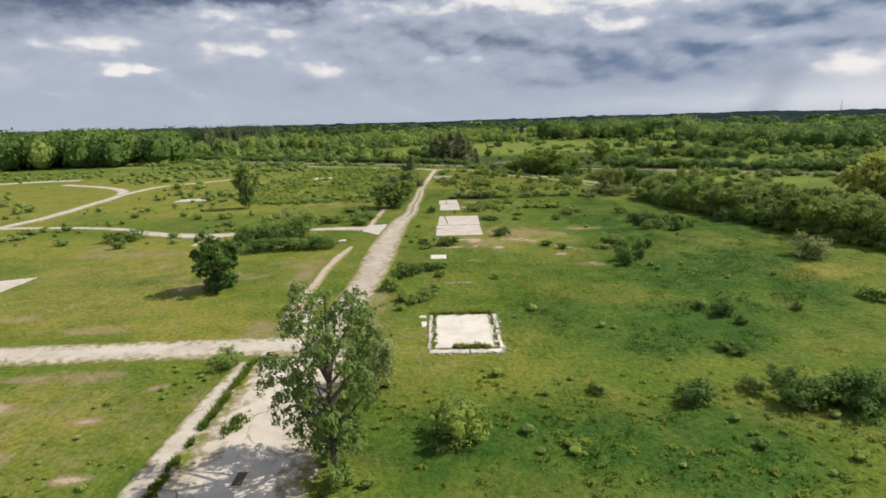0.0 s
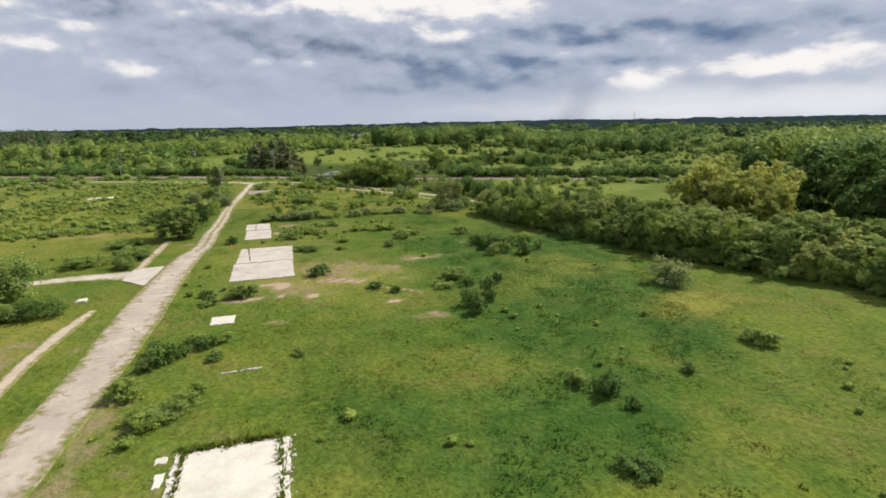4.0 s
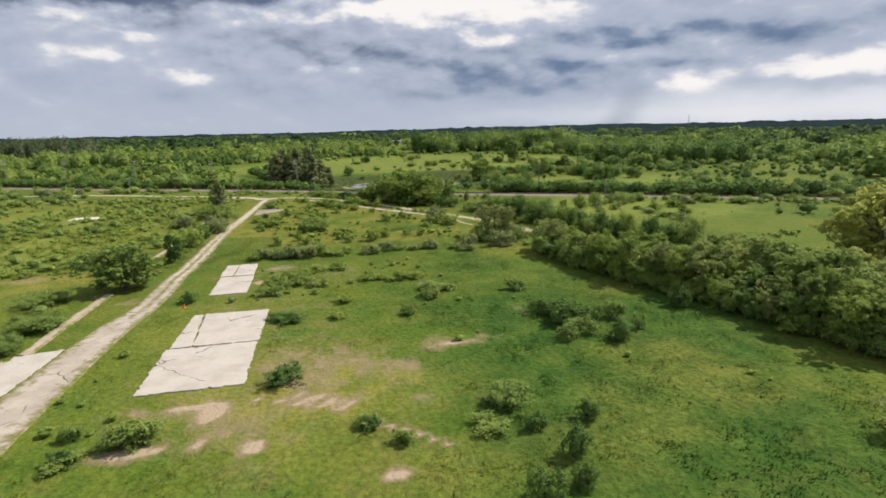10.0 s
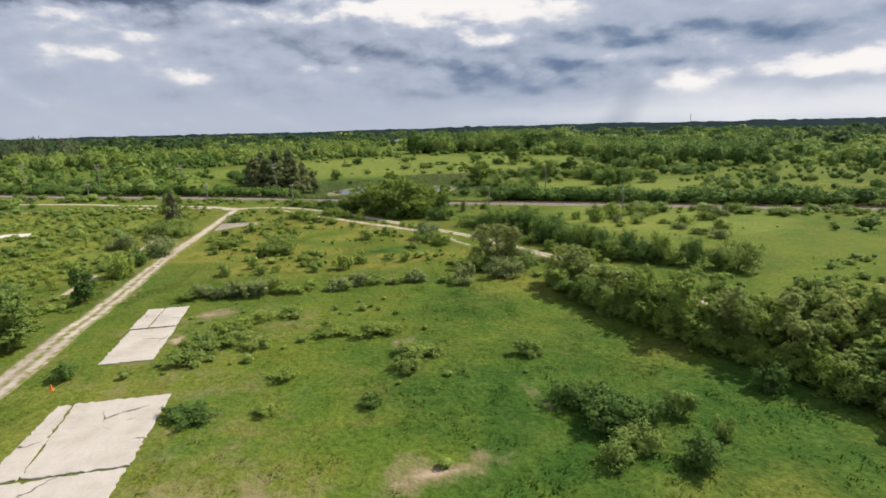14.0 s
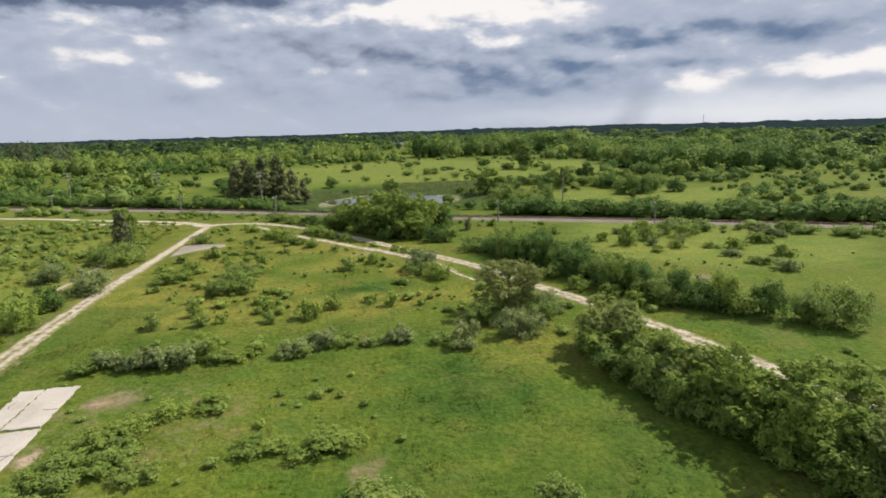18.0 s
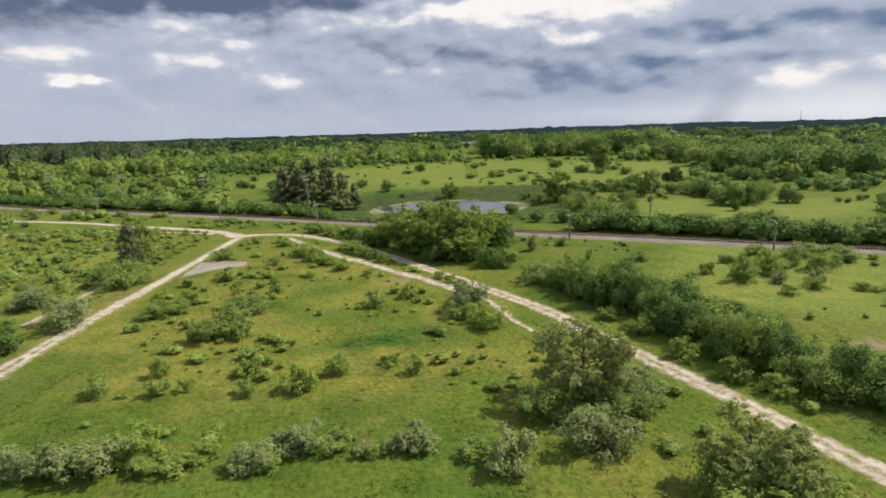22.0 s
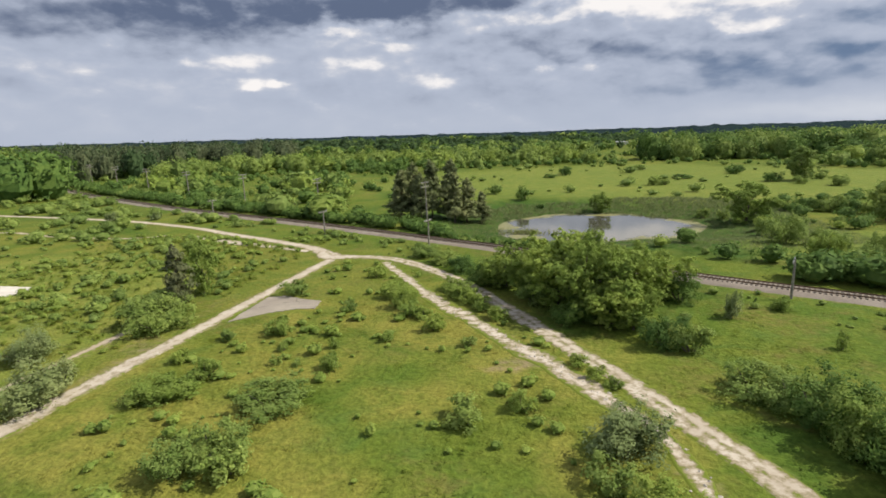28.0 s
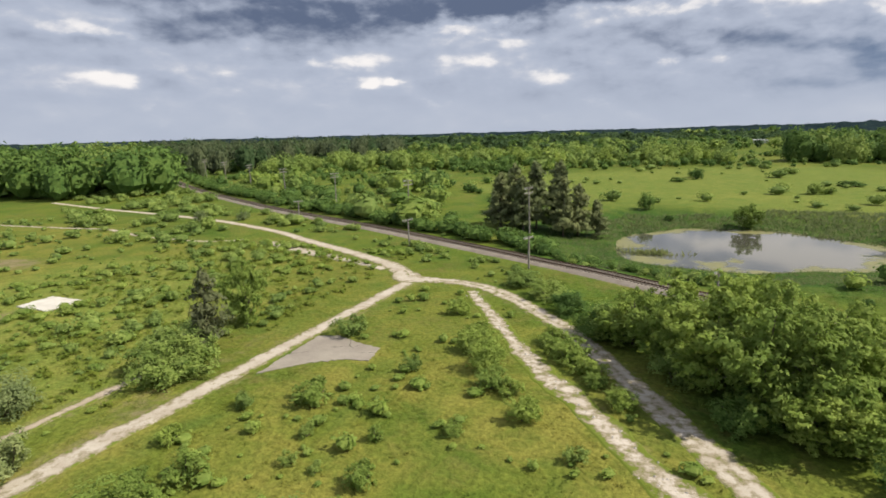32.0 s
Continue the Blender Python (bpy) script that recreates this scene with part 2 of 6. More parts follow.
def smooth_line(pts, gap):
    """A smooth curve through the points, at even gaps."""
    p = np.array(pts, float)
    q = np.vstack([2 * p[0] - p[1], p, 2 * p[-1] - p[-2]])
    out = []
    for i in range(1, len(q) - 2):
        for s in np.linspace(0, 1, 24, endpoint=False):
            a, b, c, d = q[i - 1], q[i], q[i + 1], q[i + 2]
            out.append(0.5 * (2 * b + (c - a) * s + (2 * a - 5 * b + 4 * c - d) * s * s + (3 * b - a - 3 * c + d) * s ** 3))
    out = np.array(out + [p[-1]])
    run = np.concatenate([[0], np.cumsum(np.hypot(*np.diff(out, axis=0).T))])
    at = np.arange(0, run[-1], gap)
    return np.column_stack([np.interp(at, run, out[:, 0]), np.interp(at, run, out[:, 1])])


YARD = [(-12.2, -20), (-12.2, 30), (-12.0, 43.6)]
PAVED = [(-10.9, 43.4), (-10.9, 50), (-10.5, 57), (-9.75, 68), (-9.5, 82), (-9.1, 97), (-8.3, 109), (-6.9, 117.5), (-6.8, 128)]
LANE = [(-7.0, 126), (-6.3, 140), (-6.1, 155), (-5.8, 168), (-4.9, 180), (-4.0, 194), (-3.4, 205), (-2.4, 219)]
CROSS_NEAR = [(-10, 46.4), (-18, 46.4), (-40, 45.6), (-70, 44.5), (-130, 42)]
CROSS_FAR = [(-14.6, 101.2), (-18, 101.6), (-24, 101.3), (-42, 97.5), (-55, 101), (-67, 107.5), (-91, 110.5), (-130, 108)]
LEFT_LOOP = [(-92.5, 111), (-91, 123), (-93, 141), (-95, 158), (-101, 172), (-113, 183), (-135, 194)]
LEFT_SPUR = [(-95.5, 160), (-95, 176), (-92, 185), (-84.9, 190), (-76.7, 200.4)]
LEFT_FAR = [(-175, 192), (-156, 205), (-137, 209)]
WALKWAY = [(-17.6, -10), (-17.5, 15), (-17.4, 33), (-16.9, 43.4)]
WALKWAY_FAR = [(-16.0, 50.5), (-16.5, 59), (-16.2, 66), (-16.2, 73), (-15.7, 79), (-14.8, 86)]
WALKWAY_MID = [(-14.0, 104.5), (-13.8, 114), (-13.3, 124)]
WALKWAY_END = [(-12.6, 168), (-12.3, 173), (-12.1, 180), (-11.6, 185)]
WALKWAY_LOW = [(-13.5, 145), (-13.2, 150), (-13.1, 155)]
GRAVEL_LEFT = [(-2.4, 219.5), (-8.8, 225.5), (-17, 230.5), (-36, 240), (-48, 246), (-71, 253.5), (-92, 257.5), (-120, 262), (-160, 270)]
GRAVEL_RIGHT = [(-2.4, 219.5), (5, 220), (10.7, 217.3), (17, 211.5), (23, 204.3), (28, 196.5), (34, 187), (42.6, 173), (48, 163), (51, 154.5), (55, 145), (59, 133.5), (61.8, 124), (64, 114), (70, 90), (84, 55)]
STONY = [(7.4, 216.6), (12, 209.2), (16, 203.2), (20.8, 196.2), (25.6, 190.4), (29.6, 185.0), (33.6, 180.4), (37.4, 175.4), (40.2, 171.6), (41.8, 167.5), (43, 162), (44.6, 157.5)]
RAIL = [(330, 78), (200, 140), (130, 173), (89, 194), (73, 202), (53, 211.6), (26, 227.6), (12, 235), (-7, 244.5), (-31, 256), (-69, 273), (-104, 291.5), (-138, 311), (-176, 336), (-222, 368), (-300, 425)]
POND = (44.0, 265.5, 23.0, 20.5)
HEDGE = [(76, 52), (69, 70), (63.5, 83), (60, 93), (57.5, 104), (54, 114), (51, 124), (50, 133)]
ROADS = [(PAVED, 2.1), (LANE, 1.7), (CROSS_NEAR, 2.1), (CROSS_FAR, 1.3), (LEFT_LOOP, 1.5), (LEFT_SPUR, 1.3), (LEFT_FAR, 1.5), (WALKWAY, 0.8), (WALKWAY_FAR, 0.7), (WALKWAY_MID, 0.5),
         (WALKWAY_END, 1.0), (WALKWAY_LOW, 1.0), (GRAVEL_LEFT, 1.4), (GRAVEL_RIGHT, 1.3), (STONY, 1.0), (RAIL, 2.6)]
PADS = [(-1.3, 44.0, 5.2, 53.3), (-2.1, 76.3, 0.5, 79.0), (-1.2, 92.8, 7.3, 112.2), (-0.6, 119.4, 4.0, 135.6), (-45.4, 192.2, -39.0, 197.0), (-2.4, 189.5, 5.4, 197.0)]


def pond_radius(x, y):
    """1 on the pond's bank."""
    a = np.arctan2(np.asarray(y) - POND[1], np.asarray(x) - POND[0])
    wob = 1 + 0.07 * np.sin(2 * a + 0.6) + 0.05 * np.sin(3 * a + 2) + 0.03 * np.sin(7 * a)
    return np.hypot((np.asarray(x) - POND[0]) / POND[2], (np.asarray(y) - POND[1]) / POND[3]) / wob


WATER = -2.3


def height(x, y):
    """The lie of the land."""
    x, y = np.asarray(x, float), np.asarray(y, float)
    near = step(line_dist(x, y, RAIL), 3, 9)
    h = 0.35 * (vnoise(x, y, 34, 11, 2) - 0.5) * near
    p = pond_radius(x, y)
    h = h - 2.1 * step(p, 1.9, 1.08) - 0.7 * step(p, 1.06, 0.85)
    r = np.hypot(x - 30, y - 150)
    side = np.degrees(np.arctan2(x - 30, y - 150))
    rise = -16 + 26 * step(side, -15, 38)
    return h + step(r, 700, 3600) * (rise + 10 * (vnoise(x, y, 900, 5, 2) - 0.5))


def hill(x, y):
    return float(height(np.array([x]), np.array([y]))[0])


def off_hard(x, y, margin=0.0):
    """True off roads, pads, rails and water."""
    ok = pond_radius(x, y) > 1.03
    for pts, w in ROADS:
        ok &= line_dist(x, y, pts) > w + margin
    ok &= ~((np.abs(x + 12) < 4.6 + margin) & (y < 44))
    for x0, y0, x1, y1 in PADS:
        ok &= ~((x > x0 - margin) & (x < x1 + margin) & (y > y0 - margin) & (y < y1 + margin))
    return ok


# bare and stony spots: x, y, half length, half width
BARE = [(-7.5, 52, 0.9, 6), (-7.4, 61, 0.7, 4), (-20, 75, 5, 3), (-13.2, 73.5, 1, 1.6), (-13, 81.5, 1.4, 0.7), (-13.5, 88, 1.5, 0.9), (-15.4, 92.5, 0.9, 1.3), (4.5, 75.3, 1, 0.6), (-9.8, 119.5, 1.6, 1), (-18.2, 51, 2, 3), (8, 86, 3, 2.6), (11.5, 98.5, 4, 3), (14, 88.5, 4.5, 1.2),
        (13, 89, 4.5, 1.2), (3, 89.6, 4.5, 1.6), (7, 84.5, 3, 1.5), (1, 84.3, 2.6, 0.9), (26.8, 97, 4, 2.6), (12, 97, 4, 4), (17.4, 78, 1.6, 0.9), (20, 72.3, 3, 1), (13, 93, 7, 7), (10.5, 98, 3, 4),
        (27, 117.5, 1.2, 2), (35.3, 104, 0.7, 2.6), (6.5, 131.5, 3, 2), (-27, 135, 9, 1.6), (-72, 207, 8, 4), (-43, 189, 5, 2.6), (-48, 55, 5, 2), (-19, 71, 1.6, 6),
        (-34, 41, 9, 1.2), (-30, 70, 8, 1.6), (-52, 84, 9, 2), (-36, 51.5, 10, 1.2), (-55, 89, 6, 2), (-40, 77, 3, 2), (-31, 66, 3, 2), (96.5, 174, 3, 2), (101, 172, 4, 1.4), (30, 179, 2, 3), (-26, 231, 6, 1.6), (75, 150, 3, 2)]
# scraped patches of pale gravel, and wheel ruts
PALE = [(-22, 27.5, 1.3, 0.5), (-25.4, 34.3, 1.2, 0.4), (-22.5, 38.6, 1.6, 0.4), (-28, 30, 1.3, 0.4), (-33, 36, 1.6, 0.4), (3.4, 89.9, 2.4, 0.8), (5.2, 88.6, 1.2, 1.4), (-0.2, 90.3, 1.0, 0.4), (5.4, 84.4, 0.8, 1.0), (8.9, 83.2, 0.8, 0.8), (1.2, 84.2, 1.6, 0.5), (8.5, 89.9, 0.6, 0.9), (26.6, 97.0, 2.2, 1.0), (17.4, 78, 1.0, 0.5), (6.3, 131.3, 1.4, 0.5), (7.4, 132.9, 0.9, 0.4), (4.9, 124.4, 0.6, 1.2)]
RUTS = [[(10.0, 89.1), (11.3, 89.75), (12.8, 89.4), (14.2, 88.4), (15.6, 87.4)], [(10.4, 88.9), (12.0, 88.2), (13.6, 87.5), (15.2, 86.3)], [(16.8, 84.4), (19.4, 82.3), (21.8, 80.1)]]
THIN = [(-28, 34, 16, 10), (-60, 34, 24, 10), (6, 88, 12, 14), (15, 95, 10, 10), (-24, 34, 12, 9), (-6.6, 60, 1.9, 22), (-45, 70, 25, 20), (10, 128, 12, 9), (6, 108, 11, 16), (0, 49, 6, 8), (-7.6, 186, 1.8, 24), (-8.6, 150, 1.8, 14)]
DRY = [(-34, 33, 13, 8), (-34, 185, 22, 40), (-40, 58, 24, 9), (-24, 52, 10, 6), (-70, 90, 30, 10), (-40, 79, 20, 9), (-37, 135, 30, 5), (51, 66, 8, 4), (3, 164, 8, 6), (11, 152, 10, 6), (-5, 172, 3, 10),
       (8, 166, 10, 5), (-52, 191, 16, 10), (12, 90, 9, 8), (-55, 125, 20, 6), (10, 178, 8, 6), (24, 172, 7, 4), (18, 160, 9, 4), (32, 180, 6, 7), (14, 190, 7, 4), (4, 186, 4, 7), (38, 168, 5, 5), (24, 186, 5, 4), (75, 168, 12, 6), (-30, 190, 10, 8), (-24, 166, 8, 12), (-40, 215, 10, 6), (-45, 160, 12, 7), (-110, 160, 60, 60), (30, 152, 18, 4), (52, 330, 14, 6)]
LUSH = [(72, 240, 16, 14), (66, 252, 14, 12), (60, 232, 12, 8), (38, 88, 14, 36), (38, 78, 12, 12), (54, 100, 4, 8), (45, 80, 8, 8), (31, 63, 9, 8), (47, 94, 7, 16), (27, 70, 4, 4), (28, 157, 5, 4), (8, 31, 18, 6), (20, 50, 12, 8)]


def zones(x, y):
    """How bare, dry and lush the ground is, each 0 to 1."""
    wob = 2.4 * (vnoise(x, y, 3.0, 21, 3) - 0.5)
    wide = 1.6 * (vnoise(x, y, 9.0, 22, 3) - 0.5)

    def spots(rows, soft, shake):
        v = np.zeros(np.shape(x))
        for cx, cy, a, b in rows:
            v = np.maximum(v, step(np.hypot((x - cx) / a, (y - cy) / b) + shake, 1.0 + soft, 1.0 - soft))
        return v

    bare = np.maximum(spots(BARE, 0.6, wob * 0.9) * 0.68, spots(THIN, 0.5, wide) * 0.43)
    bare = np.maximum(bare, spots(PALE, 0.7, wob * 0.7) * 1.15)
    for pts in RUTS:
        bare = np.maximum(bare, 1.0 * step(line_dist(x, y, pts) + 0.2 * wob, 0.95, 0.15))
    for pts, w in ROADS[:-1]:
        bare = np.maximum(bare, 0.5 * step(line_dist(x, y, pts) + wob * 0.9, w + 0.8, w - 0.4))
    bare = np.maximum(bare, 0.55 * step(line_dist(x, y, RAIL) + 0.6 * wob, 3.6, 2.4))
    dry = np.clip(spots(DRY, 0.5, wide) * 0.95 + 0.5 * step(vnoise(x, y, 22, 31, 4), 0.5, 0.75), 0, 1)
    lush = np.clip(spots(LUSH, 0.5, wide) + 0.4 * step(vnoise(x, y, 17, 41, 3), 0.55, 0.75), 0, 1)
    lush = np.maximum(lush, step(pond_radius(x, y) + 0.1 * wide, 2.0, 1.7))
    return bare, dry * step(pond_radius(x, y), 1.5, 1.9), lush


# ---- materials ----
def material(name):
    m = bpy.data.materials.new(name)
    m.use_nodes = True
    return m, Net(m.node_tree)


def field_color(n):
    at = n.coord("Object")
    big = n.noise(at, 0.07, 4, 0.6, 0.6)
    mid = n.noise(at, 0.30, 5, 0.6, 0.5)
    fine = n.noise(at, 2.2, 4, 0.65)
    apart = n.noise(n.vec("ADD", at, (31.0, 17.0, 0.0)), 0.13, 5, 0.6, 0.8)
    green = n.mix(n.span(big, 0.35, 0.65), (0.080, 0.137, 0.016), (0.122, 0.162, 0.022))
    # yellow-green grass, blue-green herbs and thin brown sward grow in patches
    green = n.mix(n.span(mid, 0.42, 0.74, 0.0, 0.8), green, (0.142, 0.180, 0.024))
    green = n.mix(n.math("MULTIPLY", n.attr("lush"), 1.0), green, n.mix(n.span(mid, 0.4, 0.65), (0.037, 0.090, 0.012), (0.066, 0.122, 0.017)))
    herb = n.span(n.noise(n.vec("ADD", at, (5.0, 77.0, 0.0)), 0.17, 5, 0.62, 0.5), 0.52, 0.66)
    green = n.mix(n.math("MULTIPLY", herb, 0.6), green, (0.080, 0.145, 0.024))
    brown = n.math("MULTIPLY", n.span(apart, 0.45, 0.66), n.span(n.noise(at, 0.7, 5, 0.65), 0.36, 0.64))
    green = n.mix(n.math("MULTIPLY", brown, n.span(n.attr("lush"), 0.0, 1.0, 0.46, 0.15)), green, (0.190, 0.148, 0.050))
    straw = n.mix(mid, (0.164, 0.194, 0.029), (0.240, 0.222, 0.047))
    green = n.mix(n.math("MULTIPLY", n.attr("dry"), n.span(mid, 0.3, 0.65, 0.35, 1.0)), green, straw)
    green = n.mix(n.math("MULTIPLY", n.attr("bright"), 0.6), green, n.mix(n.span(mid, 0.35, 0.7), (0.150, 0.210, 0.036), (0.210, 0.246, 0.050)))
    return n.mix(0.45, green, n.mix(n.span(fine, 0.3, 0.7), (0.36, 0.32, 0.36), (1.36, 1.20, 1.40)), "MULTIPLY"), mid, fine, at


def ground_material():
    m, n = material("meadow ground")
    green, mid, fine, at = field_color(n)
    grit = n.noise(at, 14, 3, 0.7)
    soil = n.mix(n.math("MAXIMUM", n.span(n.noise(at, 0.8, 4, 0.6), 0.46, 0.70, 0.0, 0.45), n.span(n.attr("bare"), 0.72, 1.0)), n.mix(grit, (0.185, 0.138, 0.080), (0.290, 0.220, 0.135)), n.mix(grit, (0.30, 0.228, 0.150), (0.45, 0.355, 0.255)))
    patch = n.span(n.math("ADD", n.attr("bare"), n.math("MULTIPLY", n.math("SUBTRACT", n.noise(at, 0.55, 6, 0.62, 0.5), 0.5), 1.15)), 0.34, 0.96)
    color = n.mix(patch, green, soil)
    n.surface(color, 0.95, n.bump(n.math("ADD", fine, n.math("MULTIPLY", n.noise(at, 1.1, 4, 0.6), 2.0)), 0.7, 0.14), spec=0.1)
    return m


def grass_material():
    m, n = material("grass blades")
    green, mid, fine, at = field_color(n)
    isle = n.tree.nodes.new("ShaderNodeNewGeometry").outputs["Random Per Island"]
    color = n.mix(0.6, green, n.mix(isle, (0.84, 0.88, 0.84), (1.26, 1.22, 1.2)), "MULTIPLY")
    n.surface(color, 0.85, n.lifted(0.9), spec=0.05, through=0.12)
    return m


def leaf_material(name, a, b, shine=0.08, through=0.36, rough=0.7, lift=0.28):
    m, n = material(name)
    isle = n.tree.nodes.new("ShaderNodeNewGeometry").outputs["Random Per Island"]
    each = n.math("FRACT", n.math("ADD", n.tree.nodes.new("ShaderNodeObjectInfo").outputs["Random"], n.attr("each")))
    patch = n.noise(n.coord("Object"), 0.9, 3, 0.6)
    f = n.math("ADD", n.math("MULTIPLY", isle, 0.5), n.math("MULTIPLY", n.span(patch, 0.3, 0.7), 0.5))
    color = n.mix(f, a, b)
    color = n.mix(0.45, color, n.mix(each, (0.60, 0.70, 0.66), (1.48, 1.36, 1.15)), "MULTIPLY")
    color = n.mix(1.0, color, (1.08, 0.985, 1.22), "MULTIPLY")
    n.surface(color, rough, n.lifted(lift), spec=shine, through=through)
    return m


def stone_material(name, pale, dull, crack=0.35, gravel=9.0, weedy=False):
    m, n = material(name)
    at = n.coord("Object")
    stain = n.noise(at, 0.35, 6, 0.65)
    grit = n.noise(at, gravel, 4, 0.75)
    color = n.mix(n.span(stain, 0.35, 0.7), pale, dull)
    color = n.mix(0.45, color, n.mix(grit, (0.55, 0.53, 0.5), (1.35, 1.35, 1.35)), "MULTIPLY")
    if crack:
        shaky = n.vec("ADD", at, n.xyz(n.noise(at, 0.9, 4), n.noise(n.vec("ADD", at, (9.0, 4.0, 0.0)), 0.9, 4), 0.0))
        gap = n.span(n.cells(shaky, crack, "DISTANCE_TO_EDGE"), 0.002, 0.010, 1.0, 0.0)
        gap = n.math("MULTIPLY", gap, n.span(n.noise(at, 0.25, 2), 0.5, 0.62))
        color = n.mix(gap, color, (0.09, 0.085, 0.06))
    if weedy:
        worn = n.math("ADD", n.math("MULTIPLY", n.attr("edge"), 0.27), n.noise(at, 1.1, 6, 0.72))
        color = n.mix(n.span(worn, 0.56, 0.72), color, n.mix(grit, (0.20, 0.165, 0.10), (0.33, 0.28, 0.19)))
        color = n.mix(n.span(worn, 0.70, 0.82), color, n.mix(grit, (0.100, 0.138, 0.020), (0.170, 0.195, 0.034)))
    n.surface(color, 0.95, n.bump(grit, 0.6, 0.04), spec=0.06)
    return m


def plain_material(name, a, b, scale=3.0, rough=0.7, metal=0.0):
    m, n = material(name)
    v = n.noise(n.coord("Object"), scale, 5, 0.65)
    n.surface(n.mix(n.span(v, 0.3, 0.7), a, b), rough, n.bump(v, 0.3, 0.02), metal)
    return m


def haze_tinted_material():
    """Closed canopy seen from afar: dark crowns with lighter tops, distance haze in the bluish colour."""
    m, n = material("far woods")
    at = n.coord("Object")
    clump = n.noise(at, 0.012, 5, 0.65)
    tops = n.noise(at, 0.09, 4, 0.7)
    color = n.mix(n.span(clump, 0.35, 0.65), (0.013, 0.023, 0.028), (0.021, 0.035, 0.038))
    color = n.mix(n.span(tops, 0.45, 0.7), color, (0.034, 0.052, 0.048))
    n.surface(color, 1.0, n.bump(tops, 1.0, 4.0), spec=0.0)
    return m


def water_material():
    m, n = material("pond water")
    at = n.coord("Object")
    weed = n.span(n.math("ADD", n.noise(at, 0.11, 5, 0.6), n.math("MULTIPLY", n.attr("edge"), 0.2)), 0.58, 0.72)
    color = n.mix(weed, (0.075, 0.072, 0.055), n.mix(n.noise(at, 0.8, 3), (0.16, 0.155, 0.08), (0.26, 0.24, 0.07)))
    n.surface(color, n.span(weed, 0, 1, 0.04, 0.5), n.bump(n.noise(at, 1.6, 3), 0.04, 0.05), spec=0.5)
    return m


GROUND, GRASS = ground_material(), grass_material()
LEAF = leaf_material("bush leaves", (0.116, 0.204, 0.037), (0.282, 0.380, 0.088))
LEAF_DARK = leaf_material("dark tree leaves", (0.056, 0.122, 0.024), (0.158, 0.262, 0.054))
PINE_FAR = leaf_material("dark needles of a far pine wood", (0.052, 0.085, 0.036), (0.125, 0.160, 0.068))
FAR_LEAF = leaf_material("leaves of far woods, darkened for distance", (0.036, 0.078, 0.026), (0.090, 0.148, 0.050))
LEAF_PALE = leaf_material("silver-green leaves", (0.155, 0.225, 0.068), (0.295, 0.360, 0.128))
LEAF_OLIVE = leaf_material("olive-green leaves", (0.205, 0.290, 0.066), (0.415, 0.475, 0.138), through=0.45)
LEAF_POPLAR = leaf_material("grey-green poplar leaves", (0.100, 0.178, 0.036), (0.225, 0.310, 0.080))
LEAF_CREAM = leaf_material("pale green leaves with cream blossom", (0.135, 0.208, 0.044), (0.350, 0.385, 0.125), through=0.36)
LEAF_GOLD = leaf_material("yellow-green leaves", (0.265, 0.345, 0.064), (0.480, 0.525, 0.128), through=0.55)
LEAF_FRESH = leaf_material("fresh green leaves", (0.128, 0.224, 0.033), (0.290, 0.385, 0.078))
WEED = leaf_material("weed leaves", (0.120, 0.190, 0.024), (0.215, 0.275, 0.040), lift=0.85)
NEEDLE = leaf_material("pine needles", (0.116, 0.165, 0.057), (0.259, 0.303, 0.116), lift=0.5)
DEAD = leaf_material("grey-green spruce needles", (0.082, 0.112, 0.046), (0.165, 0.195, 0.082))
REED = leaf_material("reeds", (0.105, 0.165, 0.045), (0.200, 0.230, 0.085), lift=0.75)
CONCRETE = stone_material("pale old concrete", (0.51, 0.462, 0.420), (0.42, 0.375, 0.335), 0.16)
TRACK = stone_material("pale gravel with weeds", (0.51, 0.45, 0.375), (0.40, 0.34, 0.27), 0.0, 5.0, True)
OLD_ROAD = stone_material("pale old road with weeds", (0.51, 0.465, 0.405), (0.40, 0.355, 0.295), 0.22, 9.0, True)
LIMESTONE = stone_material("white crushed stone", (0.64, 0.60, 0.54), (0.52, 0.48, 0.42), 0.0, 6.0)
PAVING = stone_material("worn grey paving", (0.37, 0.32, 0.275), (0.47, 0.41, 0.35), 0.22, 9.0, True)
BROKEN = stone_material("broken white stone with weeds", (0.56, 0.495, 0.425), (0.45, 0.385, 0.315), 0.0, 4.0, True)
ASPHALT = stone_material("grey weathered asphalt", (0.27, 0.235, 0.20), (0.34, 0.30, 0.25), 0.3)
BALLAST = stone_material("railway ballast", (0.28, 0.235, 0.195), (0.36, 0.31, 0.26), 0.0, 5.0)
BARK = plain_material("bark", (0.075, 0.060, 0.045), (0.16, 0.135, 0.105), 5.0, 0.9)
POLE_WOOD = plain_material("weathered pole wood", (0.17, 0.15, 0.13), (0.32, 0.29, 0.26), 4.0, 0.9)
SLEEPER_WOOD = plain_material("tarred sleeper wood", (0.085, 0.070, 0.058), (0.155, 0.130, 0.108), 3.0, 0.9)
STEEL = plain_material("rusty rail steel", (0.10, 0.060, 0.040), (0.20, 0.13, 0.09), 8.0, 0.55, 0.6)
GLASS_CAP = plain_material("insulator glass", (0.45, 0.48, 0.48), (0.6, 0.62, 0.62), 3.0, 0.25)
WALL_WHITE = plain_material("white sheet metal", (0.62, 0.63, 0.65), (0.78, 0.78, 0.78), 0.2, 0.5)
YARD_STONE = stone_material("pale worn concrete", (0.54, 0.485, 0.42), (0.44, 0.39, 0.33), 0.16, 9.0, True)
SAND = stone_material("sandy old concrete", (0.47, 0.39, 0.31), (0.37, 0.30, 0.225), 0.0, 7.0, True)
